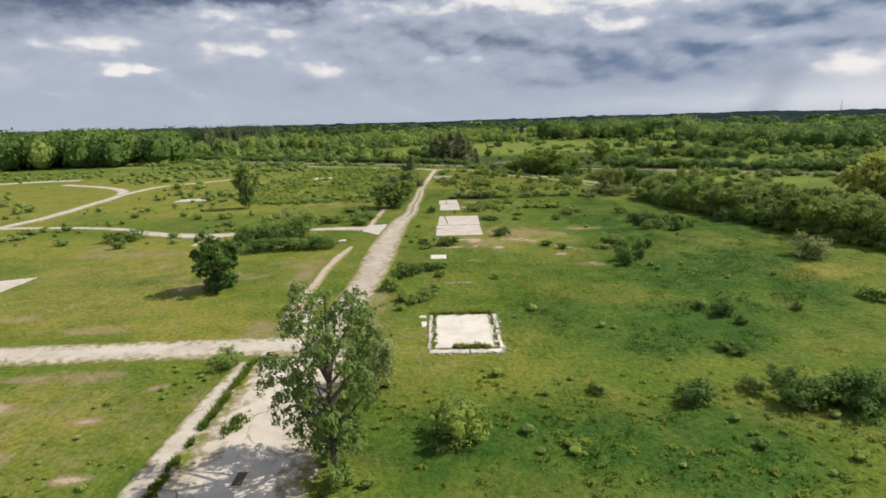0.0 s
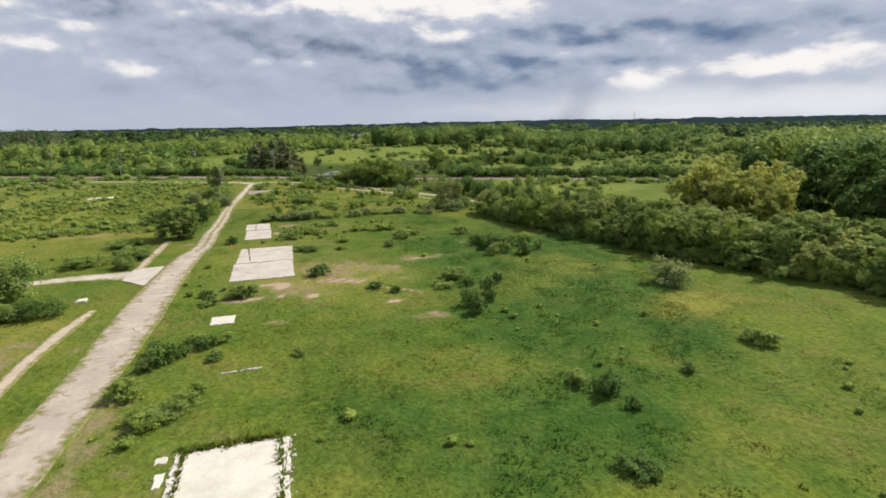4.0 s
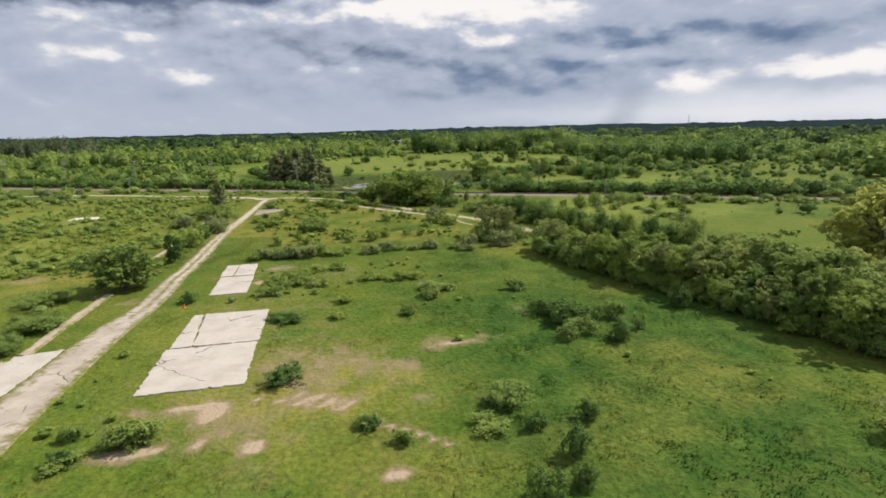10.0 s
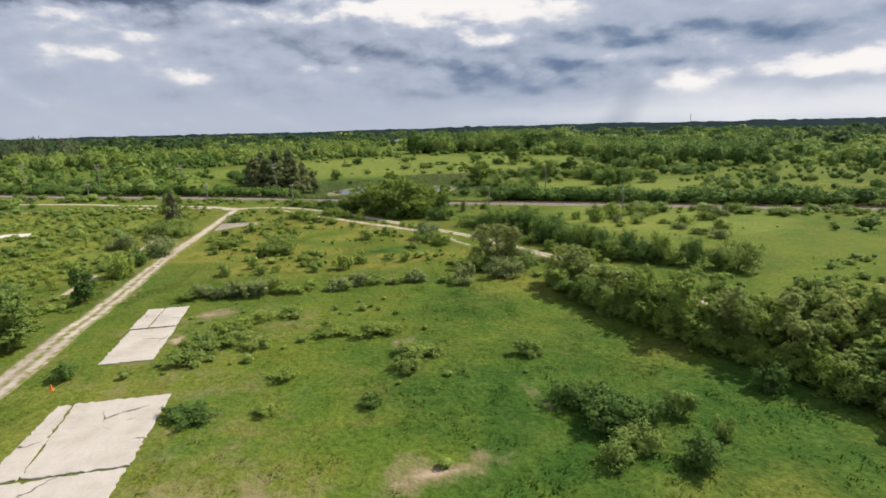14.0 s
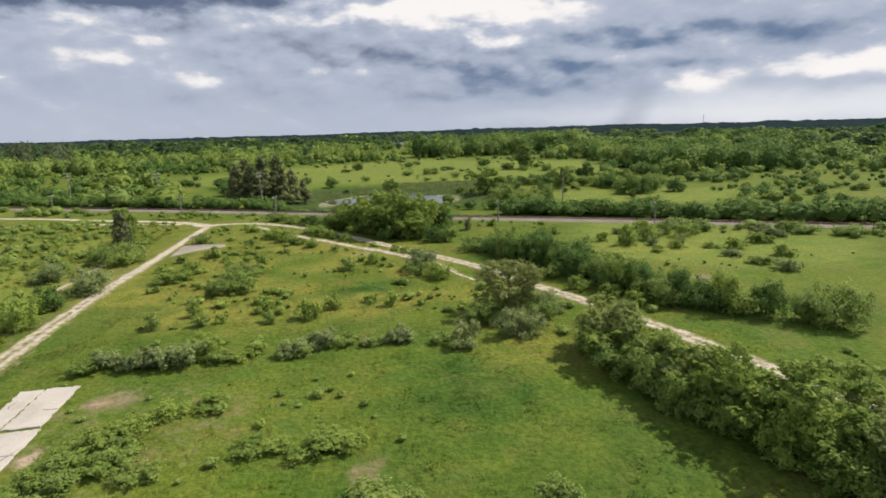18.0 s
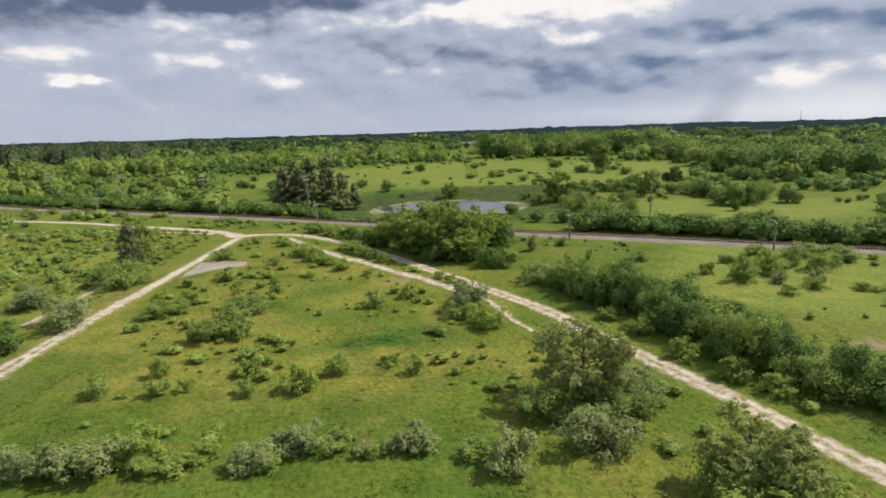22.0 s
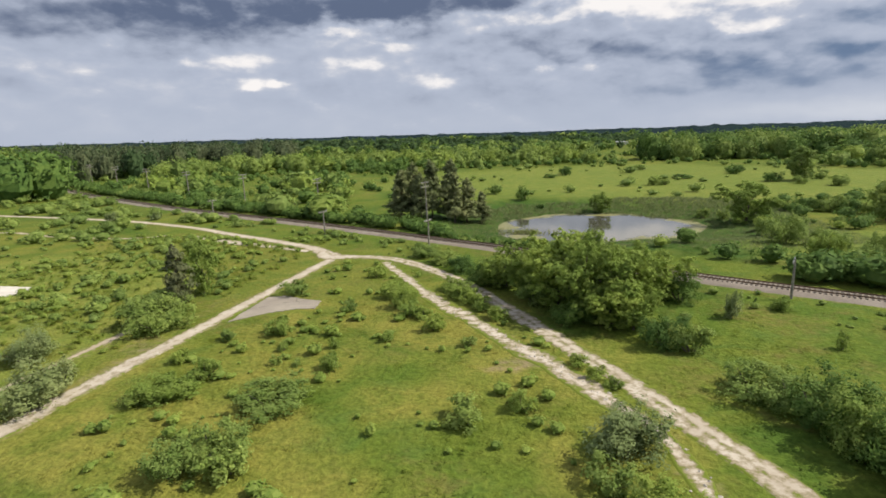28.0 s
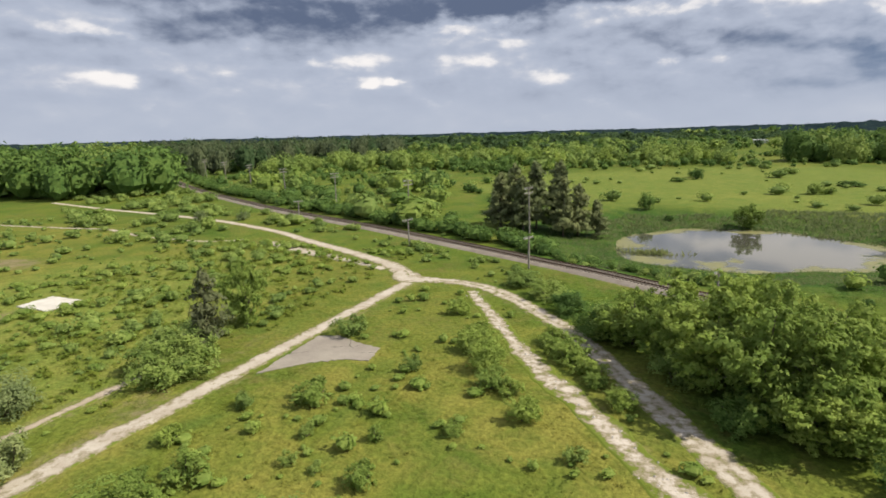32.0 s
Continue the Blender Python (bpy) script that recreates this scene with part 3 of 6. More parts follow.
ORANGE = plain_material("orange plastic", (0.62, 0.16, 0.03), (0.72, 0.22, 0.05), 6.0, 0.5)
PIT_SOIL = plain_material("soil darkened for pit depth", (0.07, 0.05, 0.03), (0.15, 0.11, 0.07), 9.0, 0.95)
WATER_MAT = water_material()
HAZED_WOOD = haze_tinted_material()


# ---- mesh helpers ----
def mesh_from(name, verts, faces, mat, smooth=False):
    """A mesh of faces that all have the same number of corners."""
    verts, faces = np.asarray(verts, np.float32).reshape(-1, 3), np.asarray(faces, np.int32)
    me = bpy.data.meshes.new(name)
    count, side = faces.shape
    me.vertices.add(len(verts))
    me.vertices.foreach_set("co", verts.ravel())
    me.loops.add(count * side)
    me.loops.foreach_set("vertex_index", faces.ravel())
    me.polygons.add(count)
    me.polygons.foreach_set("loop_start", np.arange(0, count * side, side, dtype=np.int32))
    me.polygons.foreach_set("loop_total", np.full(count, side, np.int32))
    me.polygons.foreach_set("use_smooth", np.full(count, smooth, bool))
    me.materials.append(mat)
    me.update(calc_edges=True)
    me.validate()
    return me


def float_layer(me, name, values):
    me.attributes.new(name, "FLOAT", "POINT").data.foreach_set("value", np.asarray(values, np.float32).ravel())


def part(name, me, parent, label=""):
    ob = new(name, me)
    ob.parent = parent
    return tagged(ob, label)


def thing(name, x, y, label, category, group="", z=None):
    ob = new(name)
    ob.empty_display_size = 0.3
    ob.matrix_basis = pose(x, y, hill(x, y) if z is None else z)
    return tagged(ob, label, category, group)


def grid_faces(rows, cols):
    i = (np.arange(rows - 1)[:, None] * cols + np.arange(cols - 1)[None, :]).ravel()
    return np.column_stack([i, i + 1, i + cols + 1, i + cols])


def tube(points, radii, sides=6):
    """Corners and quads of a tapered tube along the points."""
    p, rows = np.array(points, float), []
    for i in range(len(p)):
        d = p[min(i + 1, len(p) - 1)] - p[max(i - 1, 0)]
        d = d / max(np.linalg.norm(d), 1e-6)
        a = np.cross(d, (0.31, 0.95, 0.05) if abs(d[2]) > 0.6 else (0, 0, 1))
        a = a / np.linalg.norm(a)
        b = np.cross(d, a)
        t = np.arange(sides) * 2 * math.pi / sides
        rows.append(p[i] + radii[i] * (np.cos(t)[:, None] * a + np.sin(t)[:, None] * b))
    faces = []
    for i in range(len(p) - 1):
        for k in range(sides):
            m = (k + 1) % sides
            faces.append((i * sides + k, i * sides + m, (i + 1) * sides + m, (i + 1) * sides + k))
    return np.concatenate(rows), np.array(faces)


def joined(pieces):
    verts, faces, at = [], [], 0
    for v, f in pieces:
        verts.append(v)
        faces.append(np.asarray(f) + at)
        at += len(v)
    return np.concatenate(verts), np.concatenate(faces)


def box(x0, y0, z0, x1, y1, z1):
    v = np.array([(x, y, z) for z in (z0, z1) for x, y in ((x0, y0), (x1, y0), (x1, y1), (x0, y1))], float)
    return v, np.array([(3, 2, 1, 0), (4, 5, 6, 7), (0, 1, 5, 4), (1, 2, 6, 5), (2, 3, 7, 6), (3, 0, 4, 7)])


def leaf_cloud(rng, blobs, count, leaf, shell=0.55, droop=0.0, per=9, loose=1.0):
    """Corners of many small leaf sprays that fill lumpy blobs (cx, cy, cz, rx, ry, rz): an array of triangles."""
    b = np.array(blobs, float)
    share = (b[:, 3] * b[:, 4] * b[:, 5]) ** (2 / 3)
    k = rng.choice(len(b), count, p=share / share.sum())
    # every blob carries a few sprays that stand out from it, and each leaf belongs to one of them
    away = rng.normal(size=(len(b), per, 3)) + np.array((0, 0, 0.25))
    away /= np.linalg.norm(away, axis=2)[:, :, None]
    reach = shell + (1.08 - shell) * rng.random((len(b), per)) ** 0.5
    q = rng.integers(0, per, count)
    spread = rng.normal(size=(count, 3)) * np.array((0.22, 0.22, 0.21)) * loose
    d = away[k, q]
    c = b[k, :3] + b[k, 3:] * (d * reach[k, q][:, None] + spread)
    c[:, 2] = np.maximum(c[:, 2], 0.02)
    out = d * reach[k, q][:, None] + spread
    nrm = out / np.linalg.norm(out, axis=1)[:, None] + 1.2 * spread + 0.38 * rng.normal(size=(count, 3)) + np.array((0, 0, 0.3))
    nrm /= np.linalg.norm(nrm, axis=1)[:, None]
    u = np.cross(nrm, rng.normal(size=(count, 3)))
    u /= np.linalg.norm(u, axis=1)[:, None]
    v = np.cross(nrm, u)
    size = leaf * (0.55 + 0.9 * rng.random(count))[:, None]
    u, v = u * size, v * size * 0.75
    tip = np.array((0, 0, -droop)) * size
    return np.stack([c - u - v * 0.5, c - u * 0.3 + v, c + u * 1.2 - v * 0.2 + tip], axis=1)


def leaf_mesh(name, quads, mat):
    return mesh_from(name, quads.reshape(-1, 3), np.arange(len(quads) * 3).reshape(-1, 3), mat)


# ---- ground, water, roads ----
def axis(core0, core1, fine, mid0, mid1, coarse, low, high):
    a = list(np.arange(core0, core1, fine)) + list(np.arange(core1, mid1, coarse)) + [mid1]
    s = coarse
    while a[-1] < high:
        s *= 1.3
        a.append(min(a[-1] + s, high))
    b, s = list(np.arange(mid0, core0, coarse)), coarse
    while b[0] > low:
        s *= 1.3
        b.insert(0, max(b[0] - s, low))
    return np.array(b + a)


def build_ground():
    gx, gy = np.meshgrid(axis(-62, 92, 0.8, -170, 210, 5, -4700, 4700), axis(18, 262, 0.8, -60, 470, 5, -4500, 4900))
    x, y = gx.ravel(), gy.ravel()
    me = mesh_from("ground", np.column_stack([x, y, height(x, y)]), grid_faces(*gx.shape), GROUND, True)
    for name, v in zip(("bare", "dry", "lush"), zones(x, y)):
        float_layer(me, name, v)
    shake = 0.5 * (vnoise(x, y, 30, 71, 3) - 0.5)
    open_land = [np.hypot((x - cx) / a, (y - cy) / b) for cx, cy, a, b in ((75, 370, 105, 78), (105, 232, 42, 19), (94, 172, 27, 23), (-36, 185, 26, 42))]
    float_layer(me, "bright", step(np.min(open_land, axis=0) + shake, 1.1, 0.85))
    tagged(new("ground", me), "rough summer meadow with dry and bare patches", "ground", kind="structure")


def strip(name, pts, width, mat, label, ragged=0.25, lift=0.05, shift=0.0, seed=1, category="road", gap=0.5, cols=7, ruts=0.0, weeds=0.0):
    """A road's surface along a line, with worn uneven edges that go down into the soil."""
    c = smooth_line(pts, gap)
    d = np.gradient(c, axis=0)
    d /= np.linalg.norm(d, axis=1)[:, None]
    side = np.column_stack([d[:, 1], -d[:, 0]])
    run = np.arange(len(c)) * gap
    legs = np.concatenate([[0], np.cumsum(np.hypot(*np.diff(np.array(pts, float), axis=0).T))])
    w = np.interp(run / run[-1], legs / legs[-1], width) if isinstance(width, tuple) else np.full(len(c), width)
    left = -w / 2 * (1 + ragged * 2 * (vnoise(run, run * 0, 2.6, seed, 4) - 0.5))
    right = w / 2 * (1 + ragged * 2 * (vnoise(run, run * 0 + 50, 2.6, seed + 9, 4) - 0.5))
    u = np.array([0, *np.linspace(0, 1, cols), 1])
    off = shift + left[:, None] * (1 - u) + right[:, None] * u
    off[:, 0] -= 0.22
    off[:, -1] += 0.22
    x, y = c[:, :1] + side[:, :1] * off, c[:, 1:] + side[:, 1:] * off
    z = height(x.ravel(), y.ravel()).reshape(x.shape) + lift
    z[:, 1:-1] += 0.012 * (vnoise(x[:, 1:-1], y[:, 1:-1], 0.8, seed, 2) - 0.5)
    z[:, [0, -1]] -= lift + 0.03
    me = mesh_from(name, np.stack([x, y, z], -1).reshape(-1, 3), grid_faces(*x.shape)[:, ::-1], mat, False)
    worn = np.interp(run / run[-1], legs / legs[-1], ruts) if isinstance(ruts, tuple) else np.full(len(c), ruts)
    float_layer(me, "edge", np.maximum(np.abs(2 * u - 1) ** 2, worn[:, None] * np.exp(-((2 * u - 1) / 0.36) ** 2)) + weeds)
    return tagged(new(name, me), label, category, kind="structure")


def pad_panel(rng, corners, top, mat, name="panel"):
    """One cast slab with worn edges: corners run round it."""
    ring, c = [], np.array(corners, float)
    for a, b in zip(c, np.roll(c, -1, axis=0)):
        steps = max(3, int(np.linalg.norm(b - a) / 0.3))
        for s in np.linspace(0, 1, steps, endpoint=False):
            nrm = np.array((b - a)[::-1]) * (1, -1) / np.linalg.norm(b - a)
            ring.append(a + (b - a) * s + nrm * (rng.normal() * 0.06 + (0.16 if rng.random() < 0.12 else 0.0) * rng.uniform(-1, 0.4)))
    ring = np.array(ring)
    mid = ring.mean(axis=0)
    inner = mid + (ring - mid) * (1 - 0.05 / np.linalg.norm(ring - mid, axis=1))[:, None]
    bm = bmesh.new()
    z = height(ring[:, 0], ring[:, 1])
    low = [bm.verts.new((*p, h - 0.25)) for p, h in zip(ring, z)]
    high = [bm.verts.new((*p, h + top - 0.03)) for p, h in zip(ring, z)]
    lid = [bm.verts.new((*p, h + top + rng.normal() * 0.004)) for p, h in zip(inner, z)]
    for i in range(len(ring)):
        k = (i + 1) % len(ring)
        bm.faces.new((low[i], low[k], high[k], high[i]))
        bm.faces.new((high[i], high[k], lid[k], lid[i]))
    hub = bm.verts.new((*mid, float(height(mid[:1], mid[1:])[0]) + top))
    for i in range(len(ring)):
        bm.faces.new((lid[i], lid[(i + 1) % len(ring)], hub))
    bmesh.ops.recalc_face_normals(bm, faces=bm.faces)
    me = bpy.data.meshes.new(name)
    bm.to_mesh(me)
    bm.free()
    me.materials.append(mat)
    return me


def pad(panels, label, mat, top=0.09, seed=3):
    rng = np.random.default_rng(seed)
    ob = tagged(new("concrete_pad"), label, "concrete pad")
    for corners in panels:
        part("panel", pad_panel(rng, corners, top, mat), ob)
    return ob


def oblong(x0, y0, x1, y1, skew=0.0):
    return [(x0, y0), (x1, y0 + skew), (x1, y1 + skew), (x0, y1)]


def build_roads():
    strip("road", YARD, (8.7, 8.7, 8.4), YARD_STONE, "wide pale concrete road with weedy joints", 0.03, 0.06, seed=20, cols=11)
    strip("road", PAVED, (4.6, 4.0, 4.1, 4.1, 4.8, 4.2, 3.6, 2.7, 2.6), PAVING, "worn grey paved road with ragged edges", 0.07, seed=2, cols=11, ruts=(0.0, 0.0, 0.0, 0.0, 0.0, 0.0, 0.3, 0.9, 1.0))
    strip("road", LANE, (2.6, 2.3, 2.2, 2.0, 1.9, 1.9, 1.6, 2.2), TRACK, "narrow pale gravel lane with ruts and grassy edges", 0.25, 0.045, seed=3, cols=11, ruts=(1.0, 1.0, 0.9, 0.5, 0.2, 0.2, 0.2, 0.0))
    strip("road", CROSS_NEAR, 4.4, OLD_ROAD, "pale concrete side road", 0.07, 0.06, seed=4)
    strip("road", CROSS_FAR, (4.6, 3.4, 2.6, 4.2, 3.4, 2.2, 2.4, 2.4), OLD_ROAD, "pale broken side road in the grass", 0.2, 0.06, seed=5)
    strip("road", LEFT_LOOP, 3.6, OLD_ROAD, "pale old concrete lane", 0.2, seed=6, gap=1.0)
    strip("road", LEFT_SPUR, 3.4, OLD_ROAD, "pale old concrete lane", 0.2, 0.06, seed=7, gap=1.0)
    strip("road", LEFT_FAR, 6.5, OLD_ROAD, "pale old concrete lane", 0.2, seed=8, gap=1.0)
    strip("road", [(-40.6, 98.5), (-41.4, 93), (-42.2, 89)], (3.4, 2.2, 1.0), OLD_ROAD, "short broken stub of a pale side road", 0.3, 0.055, seed=40)
    strip("pavement", WALKWAY, 1.7, OLD_ROAD, "cracked pale concrete walkway beside the road", 0.08, 0.08, seed=9, category="pavement")
    strip("pavement", WALKWAY_FAR, (1.7, 1.7, 1.1, 1.2, 1.5, 0.6), SAND, "sandy pale concrete walkway with grassy joints", 0.15, 0.08, seed=10, category="pavement")
    strip("pavement", WALKWAY_MID, (1.0, 1.2, 1.0), SAND, "overgrown pale concrete walkway", 0.3, 0.08, seed=19, category="pavement")
    strip("pavement", WALKWAY_END, 1.0, SAND, "overgrown remains of a walkway", 0.5, 0.06, seed=11, category="pavement", weeds=0.2)
    strip("pavement", WALKWAY_LOW, 1.1, SAND, "overgrown remains of a walkway", 0.5, 0.06, seed=41, category="pavement", weeds=0.2)
    strip("road", GRAVEL_LEFT, (3.2, 2.8, 2.5, 2.3, 2.2, 2.2, 2.0, 2.0, 2.0), TRACK, "pale gravel track along the railway", 0.25, 0.05, seed=12)
    strip("road", GRAVEL_RIGHT, 2.3, TRACK, "gravel track with two wheel ruts and a weedy crown", 0.16, 0.045, seed=13, cols=13, ruts=0.65, weeds=0.08)
    strip("road", STONY, (1.4, 1.8, 1.9, 2.2, 2.3, 2.4, 2.4, 2.2, 1.6, 1.3, 1.0, 0.6), BROKEN, "broken strip of white rubble in the grass", 0.55, 0.05, seed=15, cols=11, weeds=0.44)
    strip("road", [(-42, 235.6), (-34, 232.5), (-26, 229.6), (-17, 226.6), (-9, 223.4)], (3.6, 2.6, 2.4, 2.0, 1.2), TRACK, "strip of pale rubble beside the gravel track", 0.6, 0.05, seed=17, weeds=0.12)
    strip("road", [(-140, 233), (-104, 235.3), (-89, 236.6), (-72.7, 233), (-56, 232.4), (-47, 237)], (1.2, 1.6, 1.8, 1.5, 1.5, 1.0), TRACK, "faint overgrown track in the scrub", 0.6, 0.05, seed=18, gap=1.0, weeds=0.35)
    # the square where the tracks meet
    strip("road", [(-6.5, 223), (-3, 219.5), (1.5, 220)], (1.6, 3.6, 2.0), TRACK, "trodden gravel where tracks meet", 0.4, 0.065, seed=16)


def build_pads():
    pad([oblong(-1.0, 45.05, 4.75, 53.2, 0.1), oblong(-1.5, 43.95, 2.1, 44.75, -0.05), oblong(2.25, 43.9, 5.05, 44.7, -0.05), oblong(-1.5, 44.95, -1.12, 48.6), oblong(-1.5, 48.9, -1.15, 53.4), oblong(4.85, 44.9, 5.2, 49.2), oblong(4.85, 49.5, 5.25, 53.3)],
        "bright white concrete pad within a broken narrow rim", LIMESTONE, 0.07, 4)
    pad([oblong(-2.6, 52.6, -1.9, 53.4), oblong(-2.3, 50.2, -1.8, 51.6)], "broken pieces of white concrete in the grass", LIMESTONE, 0.06, 14)
    pad([[(-14.9, 48.7), (-13.1, 48.7), (-12.95, 51.6), (-15.2, 50.9)], [(-15.1, 52.4), (-13.8, 52.0), (-14.1, 57.0), (-15.3, 57.7)], [(-15.2, 58.1), (-13.8, 57.6), (-13.5, 59.1), (-15.1, 59.6)]], "broken white concrete panels between walkway and road", CONCRETE, 0.09, 15)
    pad([[(-14.9, 98.5), (-11.6, 94.9), (-10.8, 105.0), (-14.7, 104.3)]], "pale concrete apron where a side road joins", CONCRETE, 0.10, 16)
    pad([oblong(-1.9, 76.5, 0.5, 79.0)], "small white concrete slab in the grass", LIMESTONE, 0.10, 5)
    pad([oblong(-1.2, 92.9, 7.1, 102.3, 0.0), [(-0.9, 102.55), (1.05, 102.6), (0.35, 112.1), (-0.6, 112.1)], [(1.2, 102.6), (7.2, 102.55), (7.4, 112.0), (0.5, 112.1)]],
        "large cracked concrete floor slab of a vanished house", CONCRETE, 0.12, 6)
    pad([oblong(-0.5, 119.5, 4.0, 128.3), oblong(-0.7, 128.75, 1.0, 135.5), oblong(1.15, 128.75, 3.8, 135.5)], "cracked narrow concrete slab in the grass", CONCRETE, 0.12, 7)
    pad([oblong(-45.3, 192.3, -39.2, 196.9)], "white concrete slab among shrubs", LIMESTONE, 0.12, 8)
    pad([[(-2.6, 187.2), (0.4, 190.6), (3.2, 192.4), (5.5, 192.8), (5.2, 195.8), (2.2, 196.4), (-0.4, 197.4), (-2.6, 196.6)]], "triangular grey asphalt pad beside the lane", ASPHALT, 0.06, 9)
    pad([oblong(0.2, 64.3, 1.4, 64.55), oblong(1.7, 64.33, 2.6, 64.58), oblong(2.7, 64.38, 3.4, 64.66)], "narrow broken concrete kerb lying in the grass", CONCRETE, 0.07, 17)
    pad([[(-17.6, 89.2), (-16.7, 89.5), (-16.6, 90.6), (-17.4, 90.4)]], "block of white broken concrete beside a walkway", LIMESTONE, 0.3, 18)
    pad([oblong(-71.5, 143.5, -63.5, 148.5, 1.0)], "pale concrete slab in a meadow", CONCRETE, 0.1, 10)
    pad([oblong(-62.0, 62.5, -56.0, 70.0, 2.0)], "pale concrete slab in dry grass", CONCRETE, 0.08, 11)


def build_pond():
    r = np.concatenate([[0], np.linspace(0.15, 1.12, 14)])
    a = np.arange(72) * 2 * math.pi / 72
    wob = 1 + 0.07 * np.sin(2 * a + 0.6) + 0.05 * np.sin(3 * a + 2) + 0.03 * np.sin(7 * a)
    x = POND[0] + POND[2] * r[:, None] * (np.cos(a) * wob)
    y = POND[1] + POND[3] * r[:, None] * (np.sin(a) * wob)
    v = np.stack([x, y, np.full(x.shape, WATER)], -1).reshape(-1, 3)
    f = []
    for i in range(len(r) - 1):
        for k in range(72):
            m = (k + 1) % 72
            f.append((i * 72 + k, (i + 1) * 72 + k, (i + 1) * 72 + m, i * 72 + m))
    me = mesh_from("water", v, f, WATER_MAT, True)
    float_layer(me, "edge", np.repeat(step(r, 0.55, 1.05), 72))
    tagged(new("water", me), "still pond with algae at its edges", "pond", kind="structure")


def build_railway():
    track = tagged(new("railway_track"), "single railway track on a bed of grey ballast", "railway", kind="structure")
    c = smooth_line(RAIL, 1.0)
    d = np.gradient(c, axis=0)
    d /= np.linalg.norm(d, axis=1)[:, None]
    side = np.column_stack([d[:, 1], -d[:, 0]])
    base = height(c[:, 0], c[:, 1])
    off = np.array([-2.5, -1.9, -1.5, -0.6, 0.6, 1.5, 1.9, 2.5])
    up = np.array([-0.15, 0.22, 0.42, 0.40, 0.40, 0.42, 0.22, -0.15])
    o = off[None, :] + 0.18 * (vnoise(np.arange(len(c))[:, None], off[None, :] * 9, 2.0, 3) - 0.5)
    x, y = c[:, :1] + side[:, :1] * o, c[:, 1:] + side[:, 1:] * o
    z = base[:, None] + up[None, :] + 0.06 * (vnoise(x, y, 0.7, 8, 2) - 0.5)
    part("ballast", mesh_from("ballast", np.stack([x, y, z], -1).reshape(-1, 3), grid_faces(*x.shape)[:, ::-1], BALLAST), track)
    prof = [(-0.07, 0.0), (-0.02, 0.03), (-0.02, 0.12), (-0.04, 0.15), (0.04, 0.15), (0.02, 0.12), (0.02, 0.03), (0.07, 0.0)]
    for s in (-0.7525, 0.7525):
        x = c[:, :1] + side[:, :1] * (s + np.array([p[0] for p in prof]))
        y = c[:, 1:] + side[:, 1:] * (s + np.array([p[0] for p in prof]))
        z = base[:, None] + 0.52 + np.array([p[1] for p in prof])[None, :]
        part("rail", mesh_from("rail", np.stack([x, y, z], -1).reshape(-1, 3), grid_faces(*x.shape)[:, ::-1], STEEL), track)
    v, f = box(-0.12, -1.3, 0.36, 0.12, 1.3, 0.52)
    sleeper = mesh_from("sleeper", v, f, SLEEPER_WOOD)
    t = smooth_line(RAIL, 0.56)
    g = np.gradient(t, axis=0)
    rest, single = [], 0
    for (px, py), (dx, dy), pz in zip(t, g, height(t[:, 0], t[:, 1])):
        turn = math.atan2(dy, dx)
        if -45 < px < 92 and single < 290:
            ob = part("sleeper", sleeper, track)
            ob.matrix_basis = Matrix.Translation((px, py, pz)) @ Matrix.Rotation(turn, 4, "Z")
            single += 1
        else:
            r = np.array(((math.cos(turn), -math.sin(turn), 0), (math.sin(turn), math.cos(turn), 0), (0, 0, 1)))
            rest.append((v @ r.T + (px, py, pz), f))
    far = part("sleepers", mesh_from("sleepers", *joined(rest), SLEEPER_WOOD), track)
    tagged(far, kind="stuff")


def utility_pole(high, arms, wide):
    """A wooden pole with cross-arms and insulators, at the origin."""
    ob = tagged(new("utility_pole"), "weathered wooden utility pole with cross-arms beside the railway", "utility pole", "poles along the railway")
    part("pole", mesh_from("pole", *tube([(0, 0, -0.3), (0.02, 0, high * 0.5), (0, 0, high)], [0.17, 0.15, 0.11], 8), POLE_WOOD), ob)
    for k in range(arms):
        z = high - 0.25 - 0.95 * k
        arm = part("crossarm", mesh_from("crossarm", *box(-wide, -0.16, z - 0.08, wide, -0.04, z + 0.08), POLE_WOOD), ob)
        for x in np.linspace(-wide * 0.92, wide * 0.92, 6):
            part("insulator", mesh_from("insulator", *tube([(x, -0.1, z + 0.07), (x, -0.1, z + 0.14), (x, -0.1, z + 0.24), (x, -0.1, z + 0.27)], [0.02, 0.055, 0.05, 0.01], 6), GLASS_CAP), arm)
    return ob


def build_poles():
    tall = utility_pole(9.6, 2, 1.35)
    short = utility_pole(4.9, 1, 1.2)
    turn = math.degrees(math.atan2(0.45, -1)) + 90
    places = [(5.2, 258.0), (-26.0, 267.0), (-57, 283.5), (-88, 300.5), (-118, 318), (-148, 336.5), (-178, 355), (-238, 394), (80.0, 208.5)]
    for i, (x, y) in enumerate(places):
        m = pose(x, y, hill(x, y), random.uniform(-1.5, 1.5), random.uniform(-2, 2), turn + random.uniform(-4, 4))
        if i == 0:
            tall.matrix_basis = m
        else:
            copy_thing(tall, m)
    for i, (x, y) in enumerate([(11.6, 230.6), (-13.4, 241.0), (62.1, 203.0), (91.5, 188.0), (-52, 259.5), (36, 217.0)]):
        m = pose(x, y, hill(x, y), 0, random.uniform(-2, 2), turn + random.uniform(-4, 4))
        if i == 0:
            short.matrix_basis = m
        else:
            copy_thing(short, m)


build_ground()
build_roads()
build_pads()
build_pond()
build_railway()
build_poles()


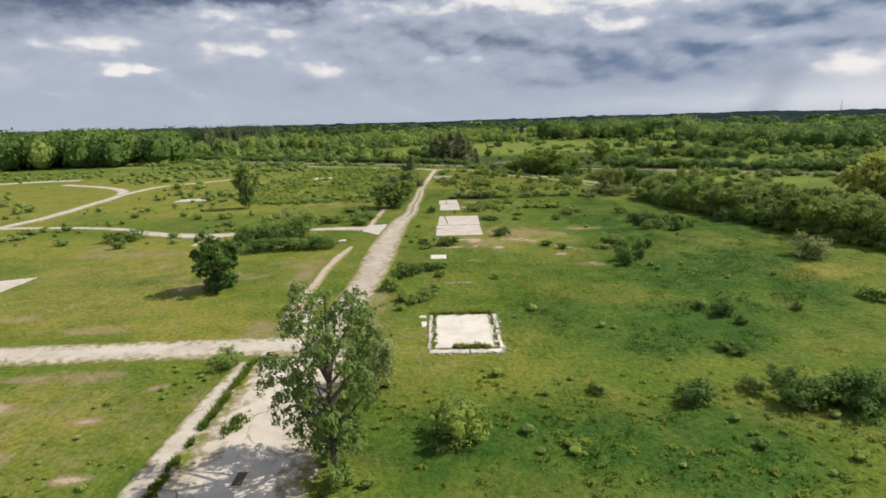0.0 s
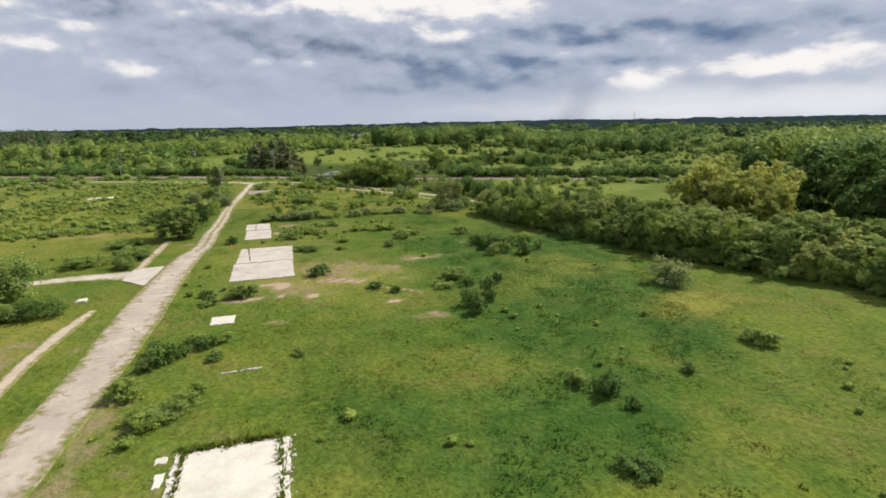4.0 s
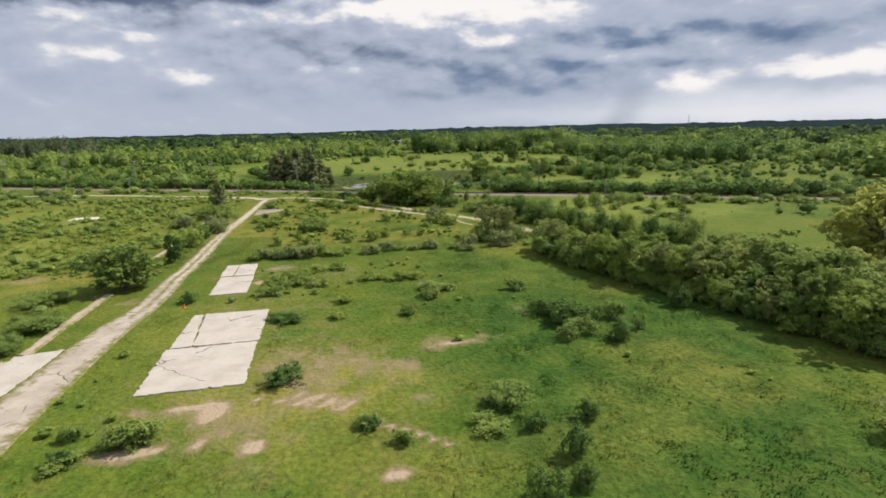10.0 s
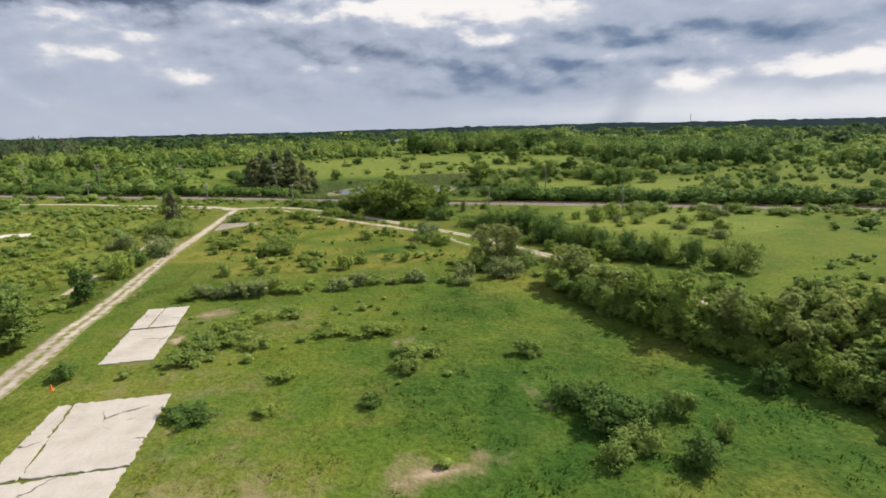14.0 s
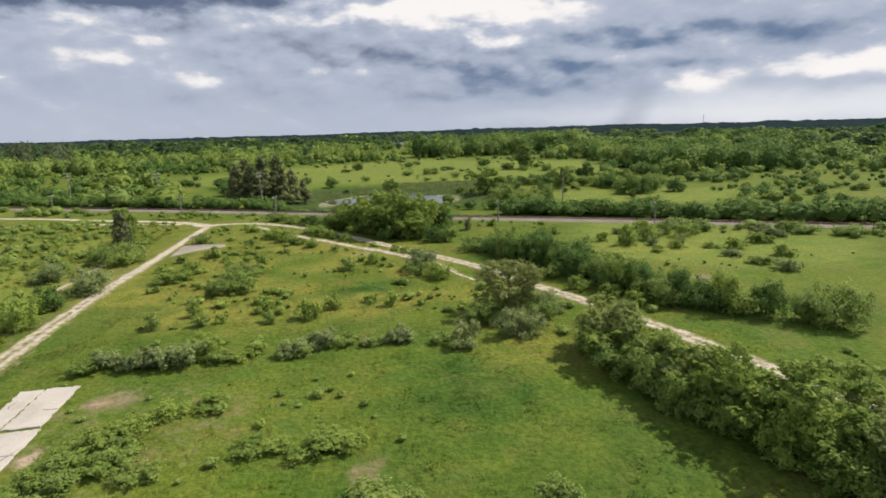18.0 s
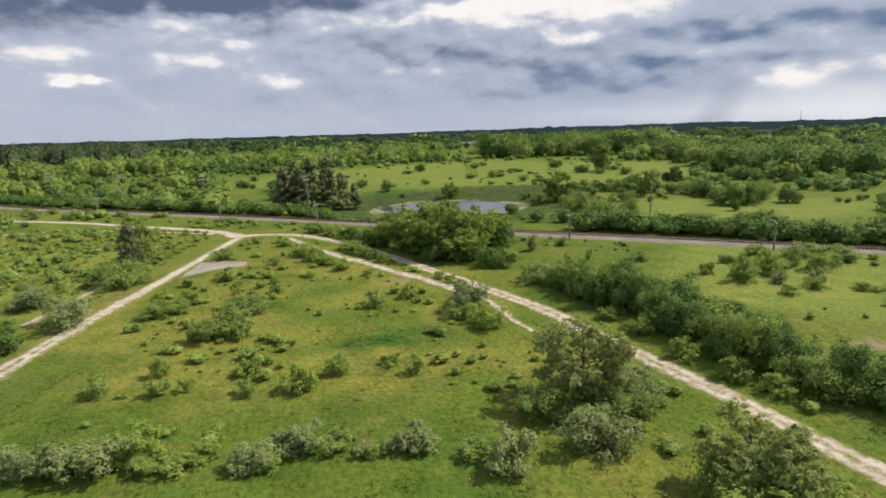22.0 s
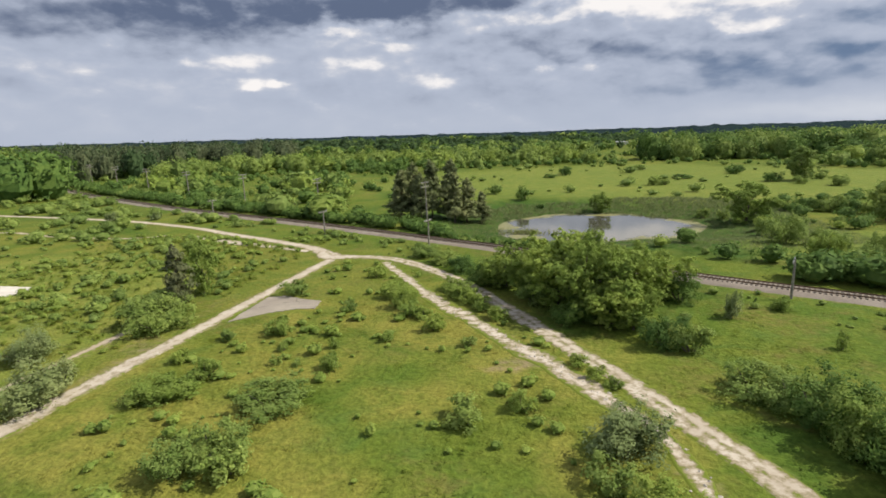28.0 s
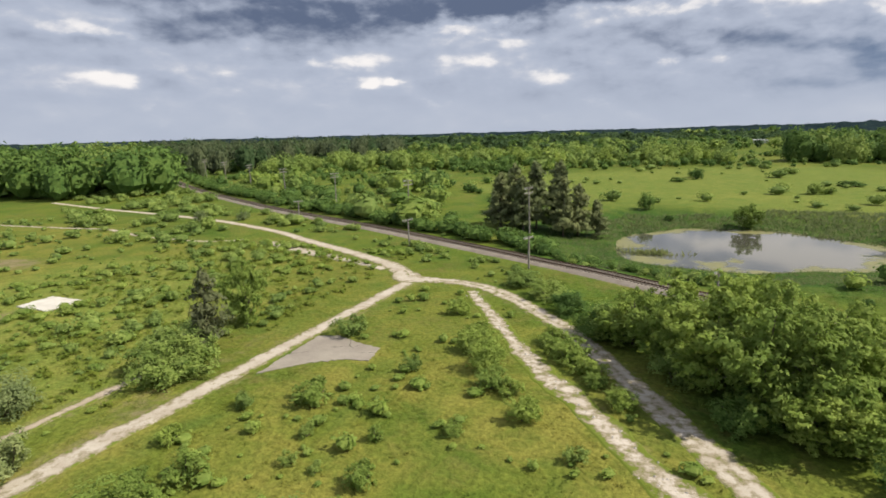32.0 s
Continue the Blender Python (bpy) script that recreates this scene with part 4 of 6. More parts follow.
# ---- plants ----
def bush_kind(seed, mat, count, lumps, leaf, label, flat=1.0):
    """A shrub about 1 m high and 1.5 m across, at the origin."""
    rng = np.random.default_rng(seed)
    blobs = []
    for k in range(lumps):
        a, r = rng.random() * 6.28, 0.52 * math.sqrt(rng.random())
        t = 0.15 + 0.17 * rng.random()
        top = (0.25 + 0.62 * rng.random()) * (1 - 0.55 * r) * flat
        blobs.append((r * math.cos(a), r * math.sin(a), top, t, t, t * (0.9 + 0.7 * rng.random())))
    blobs.append((0.08 * rng.normal(), 0.08 * rng.normal(), 0.28, 0.40, 0.36, 0.30))
    ob = tagged(new("bush"), label, "bush")
    stems = []
    for b in blobs[:5]:
        stems.append(tube([(0.1 * b[0], 0.1 * b[1], -0.1), (0.5 * b[0], 0.5 * b[1], 0.45 * b[2]), (b[0], b[1], b[2] + 0.1)], [0.028, 0.02, 0.008], 4))
    part("stem", mesh_from("stem", *joined(stems), BARK), ob)
    quads = leaf_cloud(rng, blobs, count, leaf, 0.5)
    part("crown", leaf_mesh("crown", quads, mat), ob)
    return ob


def tree_kind(seed, mat, label, lobes=11, count=14000, leaf=0.0185, spread=0.36, low=0.25, name="tree", lean=0.0, gappy=False):
    """A broadleaf tree 1 m high, at the origin: limbs that each carry a lobe of the crown, built of small sprays."""
    rng = np.random.default_rng(seed)
    ob = tagged(new(name), label, "tree")
    knee = (lean * 0.5 + rng.normal() * 0.01, rng.normal() * 0.01, 0.45)
    tip = (lean + rng.normal() * 0.02, rng.normal() * 0.02, 0.86)
    pieces = [tube([(0, 0, -0.03), (knee[0] * 0.4, knee[1] * 0.4, 0.2), knee, tip], [0.026, 0.020, 0.014, 0.004], 7)]
    blobs = []
    for k in range(lobes):
        h = low + (0.82 - low) * (k + 0.5) / lobes
        wide = spread * math.sin(math.pi * min(1, (h - low * 0.55) / (1.08 - low * 0.55))) ** 0.7
        a = k * 2.4 + rng.random()
        reach = wide * (0.50 + 0.35 * rng.random()) * (0.3 if k == lobes - 1 else 1.0)
        size = (0.105 + 0.060 * rng.random()) * (0.62 if gappy else 1.0) * (spread / 0.36) ** 0.6
        c = np.array((lean * h + reach * math.cos(a), reach * math.sin(a), h))
        for j in range(8):
            d = rng.normal(size=3) + (0.35 * math.cos(a), 0.35 * math.sin(a), 0.3)
            d /= np.linalg.norm(d)
            s = size * (0.30 + 0.24 * rng.random())
            blobs.append((*(c + d * size * (0.72 + 0.35 * rng.random())), s * 1.2, s * 1.2, s * 0.95))
        blobs.append((*c, size * 0.75, size * 0.75, size * 0.7))
        f = max(0.12, h - 0.22)
        root = (lean * f, 0, f)
        pieces.append(tube([root, ((root[0] + c[0]) / 2, (root[1] + c[1]) / 2, (f + h) / 2 - 0.02), c], [0.010, 0.007, 0.002], 5))
    part("trunk", mesh_from("trunk", *joined(pieces), BARK), ob)
    quads = leaf_cloud(rng, blobs, count, leaf, 0.6, 0.2, 7, 0.9)
    part("crown", leaf_mesh("crown", quads, mat), ob)
    return ob


def pine_kind(seed, mat, label, count=6000, sparse=1.0):
    """A pine 1 m high with drooping tiers, at the origin."""
    rng = np.random.default_rng(seed)
    ob = tagged(new("pine_tree"), label, "tree")
    pieces = [tube([(0, 0, -0.03), (0.004, 0, 0.5), (0, 0.004, 0.98)], [0.020, 0.013, 0.003], 7)]
    blobs = []
    for k in range(26):
        h = 0.16 + 0.78 * k / 25
        r = (0.24 * (1 - h) ** 0.75 + 0.02) * (0.75 + 0.5 * rng.random())
        a = k * 2.4 + rng.random()
        c = (0.7 * r * math.cos(a), 0.7 * r * math.sin(a), h - 0.03 + 0.04 * rng.random())
        blobs.append((*c, 0.6 * r + 0.025, 0.6 * r + 0.025, 0.060))
        pieces.append(tube([(0, 0, h), c, (1.4 * c[0], 1.4 * c[1], c[2] + 0.01)], [0.007, 0.004, 0.001], 4))
    part("trunk", mesh_from("trunk", *joined(pieces), BARK), ob)
    part("crown", leaf_mesh("crown", leaf_cloud(rng, blobs, int(count * sparse), 0.024, 0.1, 0.5), mat), ob)
    return ob


class Kinds:
    """Plants of a few kinds: the first of each stands as built, the others are copies."""

    def __init__(self):
        self.used = {}

    def plant(self, ob, x, y, high, wide, label="", group="", sink=0.0):
        turn, z = random.uniform(0, 360), hill(x, y) - sink
        size = (wide, wide * random.uniform(0.85, 1.15), high)
        m = pose(x, y, z, 0, 0, turn)
        if ob.name in self.used:
            got = copy_thing(ob, m @ Matrix.Diagonal((*[a / b for a, b in zip(size, ob.scale)], 1)))
        else:
            self.used[ob.name] = True
            ob.matrix_basis = m @ Matrix.Diagonal((*size, 1))
            got = ob
        return tagged(got, label, group=group)


kinds = Kinds()
SHRUBS = ((LEAF, "dense green shrub in the meadow"), (LEAF_DARK, "dark green rounded shrub in the meadow"), (LEAF_PALE, "silvery grey-green willow shrub"), (LEAF_FRESH, "bright green leafy shrub"))
small_shrubs = [[bush_kind(100 + 10 * k + j, mat, 2000, 11, 0.046, label) for j in range(2)] for k, (mat, label) in enumerate(SHRUBS)]
large_shrubs = [[bush_kind(150 + 10 * k + j, mat, 5600, 16, 0.029, label) for j in range(2)] for k, (mat, label) in enumerate(SHRUBS)]
bush_green, bush_dark, bush_pale, bush_fresh = [0], [1], [2], [3]


def bushes(rows, sorts, label="", group=""):
    """rows: x, y, height, width."""
    for x, y, h, w in rows:
        k = random.choice(sorts)
        kinds.plant(random.choice(large_shrubs[k] if w > 3.6 else small_shrubs[k]), x, y, h * 1.15, w / 1.2, label, group)


# shrubs in the near field
bushes([(28.2, 52.2, 1.6, 2.6), (26.9, 54.0, 1.0, 2.0), (29.0, 49.5, 0.8, 1.3), (36.4, 53.0, 0.8, 1.3), (46.3, 55.4, 1.2, 3.1), (17.7, 35.4, 1.5, 2.8), (25.4, 37.6, 1.3, 1.8), (22.6, 36.4, 1.1, 2.0),
        (24.7, 33.9, 2.0, 2.9), (27.0, 35.0, 1.6, 3.0), (28.1, 33.8, 2.2, 4.0), (30.3, 34.6, 1.9, 3.2), (25.0, 43.4, 0.8, 2.8), (11.1, 36.6, 0.7, 1.4), (-6.6, 63.5, 1.0, 2.1), (-5.2, 68.2, 1.7, 3.0), (-3.0, 58.9, 0.9, 3.9)], bush_dark + bush_green)
bushes([(-5.4, 70.9, 1.2, 2.0), (-3.5, 69.8, 1.0, 2.0), (-1.8, 70.6, 1.0, 2.2), (0.0, 71.4, 0.8, 1.8), (-2.7, 71.9, 0.9, 1.8), (-5.5, 67.0, 1.1, 2.0), (-4.1, 57.6, 1.2, 2.4), (-6.4, 62.2, 1.3, 2.4), (-2.2, 59.5, 1.0, 1.8), (-1.3, 61.6, 0.7, 1.6), (-0.4, 67.4, 0.6, 1.6), (6.6, 66.1, 0.6, 1.2), (0.2, 86.4, 1.2, 2.4), (-3.3, 87.1, 0.9, 1.6), (-2.5, 84.4, 0.9, 1.8), (16.3, 83.5, 0.8, 1.6), (18.5, 81.4, 0.9, 1.7), (15.0, 107.1, 0.7, 1.8), (16.0, 112.8, 0.8, 2.2), (22.8, 106.2, 0.9, 1.6), (26.7, 112.8, 0.9, 2.0)], bush_green + bush_fresh + bush_dark, "low leafy shrub in the rough grass")
bushes([(0.7, 31.1, 2.3, 3.5), (52.0, 74.5, 2.0, 1.8)], bush_fresh)
bushes([(50.8, 73.5, 2.6, 5.2), (-5.8, 37.8, 3.7, 4.1)], bush_pale)
# shrubs left of the road
bushes([(-26.5, 92.7, 4.6, 8.2), (-29.8, 84.7, 1.7, 4.8), (-26.2, 86.3, 1.5, 4.8), (-22.6, 86, 1.6, 4.6), (-19.6, 85.6, 1.9, 4.7), (-57.0, 95.9, 1.9, 5.9), (-54.6, 89.1, 1.4, 2.2), (-16.5, 106.0, 1.5, 3.7), (-16.3, 112.3, 1.5, 5.6),
        (-19.8, 121.2, 1.4, 5.4), (-8.6, 159.9, 2.9, 3.4), (-22, 109, 1.6, 5), (-34, 93, 2.2, 5), (-31, 97, 2.4, 6)], bush_green + bush_dark)
# shrubs round the slabs and in the middle field
bushes([(28.6, 77.5, 2.1, 2.0), (31.3, 81.2, 1.4, 1.9), (27.5, 81.2, 1.1, 1.8), (25.3, 74.0, 2.0, 2.4), (25.3, 71.0, 1.9, 2.2), (27.8, 74.3, 1.4, 1.6), (27.0, 84.4, 1.4, 3.9), (24.4, 81.6, 0.7, 2.7), (37.1, 103.3, 1.7, 3.0), (38.3, 101.5, 2.0, 3.4), (38.0, 98.6, 2.1, 3.5), (39.9, 98.9, 2.0, 3.2), (37.2, 95.6, 1.6, 2.8), (39.3, 96.6, 1.4, 2.6), (43.8, 99.4, 1.7, 2.4),
        (41.3, 94.2, 1.9, 2.6), (44.8, 96.2, 1.4, 1.5), (52.6, 100.7, 2.1, 2.6), (37.4, 112.2, 1.3, 2.6), (1.0, 85.3, 1.5, 3.4), (-2.4, 83.8, 0.6, 2.4), (10.5, 92.2, 1.3, 3.2), (16.4, 84.1, 0.7, 1.6), (22.9, 106.7, 0.6, 1.4), (9.9, 108.1, 0.8, 3.6), (26.9, 114.5, 1.1, 3.1), (-2.5, 117.2, 1.4, 2.4)], bush_green + bush_dark)
bushes([(7.6, 122.6, 1.0, 2.8), (8.7, 124.5, 1.1, 3.0), (10.9, 126.5, 1.1, 3.0), (12.9, 128.0, 0.9, 2.8), (15.5, 128.9, 0.8, 2.6), (10.2, 121.9, 0.9, 2.8), (6.6, 120.6, 1.0, 2.6), (9.4, 126.0, 0.8, 2.2), (19.3, 121.8, 0.8, 2.8), (21.4, 121.6, 0.7, 2.2), (23.5, 120.8, 0.9, 2.8), (26.0, 120.7, 0.8, 2.6), (24.6, 122.4, 0.6, 2.2)], bush_fresh, "bright green weedy shrub beside a slab")
bushes([(29.0, 114.3, 0.8, 2.0), (26.5, 111.9, 1.2, 2.6), (8.5, 121, 1.2, 3.5), (11, 123, 1.0, 3), (7.4, 118, 1.1, 3), (13, 120.5, 0.9, 2.6)], bush_green)
# the row of shrubs across the field
for i in range(30):
    if random.random() < 0.88:
        k = random.random()
        bushes([(2.5 + 1.15 * i + random.uniform(-0.7, 0.7), 138.6 + random.uniform(-1.3, 1.0), 0.6 + 1.3 * k * k + 0.25 * random.random(), 1.5 + 2.2 * k)], bush_pale + bush_pale + bush_green + bush_fresh, group="row of shrubs across the field")
bushes([(37.6, 135.3, 2.2, 3.0), (43.4, 136.5, 2.3, 4.4), (38.7, 166.7, 2.6, 5.0), (-8.1, 167.3, 2.6, 6.2), (-15.8, 174.4, 2.4, 4.4), (-7.9, 170.4, 2.1, 2.9), (-75.2, 252, 2.2, 4.0), (-67, 257.2, 1.6, 3.4)], bush_pale)
# shrubs in the far field between the lane and the track
bushes([(12.2, 162.1, 2.2, 3.8), (39.7, 160.5, 2.0, 4.3), (-9.3, 153.0, 3.1, 4.2), (10.3, 160.3, 2.1, 3.7), (13.7, 161.3, 2.0, 3.4), (12.2, 169.8, 1.4, 5.4), (2.6, 169.9, 1.4, 5.2), (27.8, 169.5, 1.6, 3.4), (31.6, 171.6, 1.4, 2.0), (37.2, 163.5, 1.6, 2.7), (22.4, 147.7, 2.0, 3.0),
        (25.3, 150.7, 1.6, 2.4), (31.9, 149.9, 1.5, 1.9), (29.8, 152.0, 0.8, 2.0), (17.3, 151.3, 1.3, 2.1), (9.4, 152.2, 1.5, 1.9), (5.8, 149.1, 1.5, 2.3), (10.8, 148.3, 1.3, 1.7), (12.8, 148.9, 0.9, 1.5), (18.2, 147.6, 1.1, 2.0)], bush_green + bush_fresh)
bushes([(3.6, 173.7, 1.5, 2.9), (14.1, 176.8, 1.5, 1.9), (12.7, 181.4, 1.0, 1.2), (7.9, 180.4, 0.9, 1.3), (5.1, 184.6, 1.7, 3.3), (0.6, 182.0, 1.1, 1.9), (-0.9, 176.4, 1.2, 1.9), (1.1, 172.2, 0.9, 1.7), (25.9, 183.5, 0.9, 1.6), (21.7, 187.4, 1.6, 2.6), (10.3, 192.4, 1.3, 1.5),
        (8.7, 177.2, 0.8, 1.2), (10.9, 177.1, 0.6, 1.0), (17.4, 183.9, 0.9, 1.7), (0.2, 198.3, 1.7, 3.4)], bush_green + bush_fresh)
bushes([(16.2, 195.1, 2.0, 4.2), (14.3, 198, 1.7, 3.6), (13, 201.5, 1.5, 3.2), (18, 191.5, 1.6, 3), (22.8, 199.4, 1.8, 3.6), (20.6, 202.4, 1.5, 3), (25, 196.4, 1.5, 3), (28, 191.5, 1.3, 2.6), (9, 208, 1.4, 3)], bush_fresh)
bushes([(36.1, 180.3, 0.9, 1.9), (37.6, 178.0, 1.0, 2.0), (38.8, 176.4, 0.8, 1.6), (23.6, 197.7, 1.2, 2.4), (21.2, 201.4, 1.2, 2.6), (25.8, 194.3, 1.0, 2.0), (14.6, 199.4, 1.5, 3.2), (19.6, 190.8, 1.1, 2.2), (21.8, 188.2, 1.0, 2.0)], bush_fresh, "bright green low shrub beside the rubble strip")
bushes([(-10.2, 184.9, 2.6, 5.9), (-8.7, 184.0, 3.0, 6.0), (-11.5, 188.5, 2.6, 5)], bush_green)
# the dark hedge right of the track, and shrubs beyond it
for x, y in smooth_line([(50.3, 177), (54.5, 168), (58.5, 158), (60, 150), (62.5, 144.5), (68, 138), (75.5, 131)], 2.3):
    bushes([(x + random.uniform(-0.8, 0.8), y + random.uniform(-0.8, 0.8), (random.uniform(2.2, 4.0) if y < 173 else 2.0), random.uniform(3.8, 5.2))], bush_dark + bush_green + bush_fresh, group="hedge beside the track")
    if 147 < y < 170:
        bushes([(x + random.uniform(2.6, 4.8), y + random.uniform(0, 3), random.uniform(2.4, 3.8), random.uniform(4.0, 5.6))], bush_dark + bush_green + bush_fresh, group="hedge beside the track")
bushes([(54.8, 156, 1.5, 2.6), (56.3, 150, 1.7, 2.8), (58, 145.2, 1.6, 2.8), (59.8, 142.4, 1.4, 2.6), (53.4, 160.5, 1.2, 2.2), (76, 172, 3.1, 3.4), (81.5, 175, 2.9, 3.6), (88, 179, 2.3, 3.2)], bush_fresh, "bright green shrub before a dark hedge")
bushes([(80.2, 182.1, 1.2, 3.2), (87.4, 186.5, 1.3, 4.0), (76.9, 174.5, 1.0, 3.4), (92.5, 184.9, 1.6, 4.4), (89.7, 176.2, 2.0, 4.4), (96.5, 180.2, 1.8, 3.8), (88.4, 166.2, 0.9, 3.2), (87.3, 160.2, 1.0, 3.4), (87.7, 154.7, 1.1, 3.4), (88.6, 151.2, 1.2, 3.2), (107.2, 176.9, 1.6, 3.6), (113.1, 175.1, 1.8, 4.2), (106, 171.2, 1.3, 3.4), (100.2, 167.6, 1.3, 3.2), (84.5, 178, 1.4, 4), (93.6, 178.6, 1.6, 4)], bush_pale + bush_fresh + bush_green, "low pale green shrub in a rough meadow")
bushes([(60.2, 187.1, 1.5, 1.2), (73.4, 176.4, 1.7, 2.3), (67.8, 185.6, 1.3, 3.2), (53.2, 195.5, 2.4, 2.1), (59.3, 198.4, 1.5, 2.2), (80, 171, 1.3, 2.4), (83, 168, 1.5, 3), (86, 172, 1.2, 2.4), (78, 166, 1.0, 2.2), (92, 165, 1.8, 3.4), (89, 150, 1.4, 2.6), (95, 158, 1.6, 3.4), (99, 168, 1.8, 3.4), (104, 172, 1.6, 3.4)], bush_pale + bush_fresh)

# ---- trees ----
poplar = tree_kind(201, LEAF_POPLAR, "young poplar with light trembling leaves beside the road", 28, 11000, 0.0112, 0.36, 0.10, lean=0.03, gappy=True)
oak = tree_kind(202, LEAF_DARK, "dense dark oak alone in dry grass", 14, 14000, 0.019, 0.42, 0.08)
broad = [tree_kind(s, LEAF, "leafy green broadleaf tree", 11, 11000, 0.0195, 0.40, 0.14) for s in (211, 212, 213)]
broad_dark = [tree_kind(s, LEAF_DARK, "tall dark green broadleaf tree", 12, 11000, 0.0195, 0.36, 0.12) for s in (221, 222)]
fresh = [tree_kind(s, LEAF_FRESH, "broad bright green tree in a clump", 12, 12000, 0.0185, 0.44, 0.10) for s in (231, 232, 233)]
broad_far = [tree_kind(s, LEAF_DARK, "tall dark green broadleaf tree", 12, 6000, 0.028, 0.36, 0.10) for s in (223, 224)]
gold = [tree_kind(s, LEAF_GOLD, "yellow-green tree with open crown", 15, 12000, 0.0205, 0.44, 0.16) for s in (241, 243)]
pine = [pine_kind(s, NEEDLE, "dark pine with drooping boughs", 4200) for s in (251, 252, 253)]

kinds.plant(poplar, -6.8, 28.6, 12.4, 10.4)
kinds.plant(oak, -27.9, 64.6, 7.4, 7.8)
kinds.plant(broad[0], -47.1, 130.9, 11.8, 7.2, "tall slender green tree in the open meadow")
kinds.plant(broad[1], -11.9, 125.8, 6.6, 10.5, "rounded green tree beside the lane")
kinds.plant(broad_dark[0], -9.5, 141, 4.6, 4)
gold_near = tree_kind(242, LEAF_CREAM, "wide pale yellow-green tree with a bushy foot", 18, 24000, 0.0145, 0.47, 0.04)
kinds.plant(gold_near, 44.6, 143.4, 6.6, 7.8)
bushes([(41.5, 141.6, 2.2, 4.2), (47.5, 141.0, 2.0, 4.2), (44.2, 140.4, 1.5, 3.4), (49.2, 143.5, 1.8, 3.8)], bush_green + bush_pale, "green shrub at the foot of a tree")
kinds.plant(fresh[0], -12.0, 196.6, 8.0, 4.6, "slim yellow-green tree among shrubs")
dead = pine_kind(254, DEAD, "thin grey-green spruce among shrubs", 2600)
kinds.plant(dead, -10.6, 189.9, 8.6, 8.0)
# hedge of trees along the field's edge
olive = [tree_kind(s, LEAF_OLIVE, "pale green tree in a hedge", 12, 11000, 0.0190, 0.42, 0.10) for s in (245, 246)]
hedge = smooth_line(HEDGE, 2.4)
for x, y in hedge:
    full = step(y, 128, 108)
    kinds.plant(random.choice(broad + broad_dark[:1] + fresh[:2] + olive), x + random.uniform(-0.8, 1.0), y, random.uniform(3.4, 5.8) + 1.4 * full * random.random(), random.uniform(5.0, 7.6), "dense green tree in a hedge", "hedge at the field's edge")
    if y < 108:
        kinds.plant(random.choice(broad + olive), x + random.uniform(3.5, 6.5), y + random.uniform(0, 2), random.uniform(5.6, 7.8), random.uniform(7, 10), "dense green tree in a hedge", "hedge at the field's edge")
    if y < 98:
        kinds.plant(random.choice(broad + olive), x + random.uniform(8.5, 13), y + random.uniform(-1, 2), random.uniform(5.0, 7.4), random.uniform(7, 10), "dense green tree in a hedge", "hedge at the field's edge")
    bushes([(x - random.uniform(0.8, 2.0), y + random.uniform(-1, 1), random.uniform(1.6, 3.2), random.uniform(3.7, 4.8))], bush_fresh + bush_green, "shrub at the foot of a hedge", "hedge at the field's edge")
# clump between track and railway
for x, y, h, w in [(28, 204.5, 5.6, 7), (31.5, 200.5, 7.2, 8), (34.5, 197, 8.6, 9), (37.5, 193.8, 8.8, 9), (40.2, 193, 8.6, 8), (35.5, 203, 8.4, 9), (39.5, 199, 9.0, 9), (43, 198, 7.8, 8), (46.5, 201, 6.2, 7), (39.8, 190.4, 5.2, 6.2), (42.2, 190, 4.8, 5.8)]:
    kinds.plant(random.choice(fresh), x, y, h, w, "broad bright green tree in a clump", "clump beside the track")
bushes([(24.5, 206, 2.6, 5), (20.5, 212, 2.0, 4.5), (31.8, 197.4, 2.4, 4.2), (36, 191.4, 2.4, 4.2), (44.4, 186.2, 2.7, 4.2), (46.6, 184.6, 2.3, 3.6), (49, 200.5, 3, 4.4), (17.5, 217, 1.8, 5), (13, 222, 1.8, 5), (27, 205, 3.4, 6)], bush_green + bush_dark)
# yellow trees and tall wood right of the first field
for x, y, h, w in [(84, 104, 12.6, 12.5), (91, 108, 12.8, 13), (97, 101, 12, 12), (88, 97, 9.5, 11)]:
    kinds.plant(random.choice(gold), x, y, h, w)
for x, y, h, w in [(103, 112, 14, 14), (110, 104, 15, 15), (108, 92, 14, 14), (112, 80, 14, 14), (101, 84, 11, 13), (98, 72, 12, 13), (106, 66, 13, 14), (92, 62, 11, 13), (118, 98, 16, 16), (120, 70, 14, 15)]:
    kinds.plant(random.choice(broad_far), x, y, h, w, "tall dark green broadleaf tree at a wood's edge", "wood's edge")
# pines beyond the railway
for x, y, h, w in [(-2, 262, 12.0, 12), (0, 266, 14.0, 13), (3, 261.5, 11.5, 12), (5, 265, 14.4, 12), (9, 268, 15.0, 13), (11, 263, 12.5, 11), (13.5, 266, 11.5, 11), (17, 268, 8, 10), (-4, 268, 10.5, 11)]:
    kinds.plant(random.choice(pine), x, y, h, w, group="pines beyond the railway")
# trees of the big meadow
kinds.plant(broad[0], 122.9, 352.7, 12.8, 14, "round green tree alone in a big meadow")
kinds.plant(broad_dark[0], 122.6, 283.5, 7.0, 8.5, "round dark tree in a bushy line")
kinds.plant(fresh[1], 47.0, 287.0, 5.6, 6.4, "small tree beside the pond, mirrored in the water")
kinds.plant(fresh[0], 78.1, 268.4, 9.8, 13, "spreading green tree near the pond")
kinds.plant(broad[1], 103, 262, 8, 9, "round tree on the rim of a meadow")

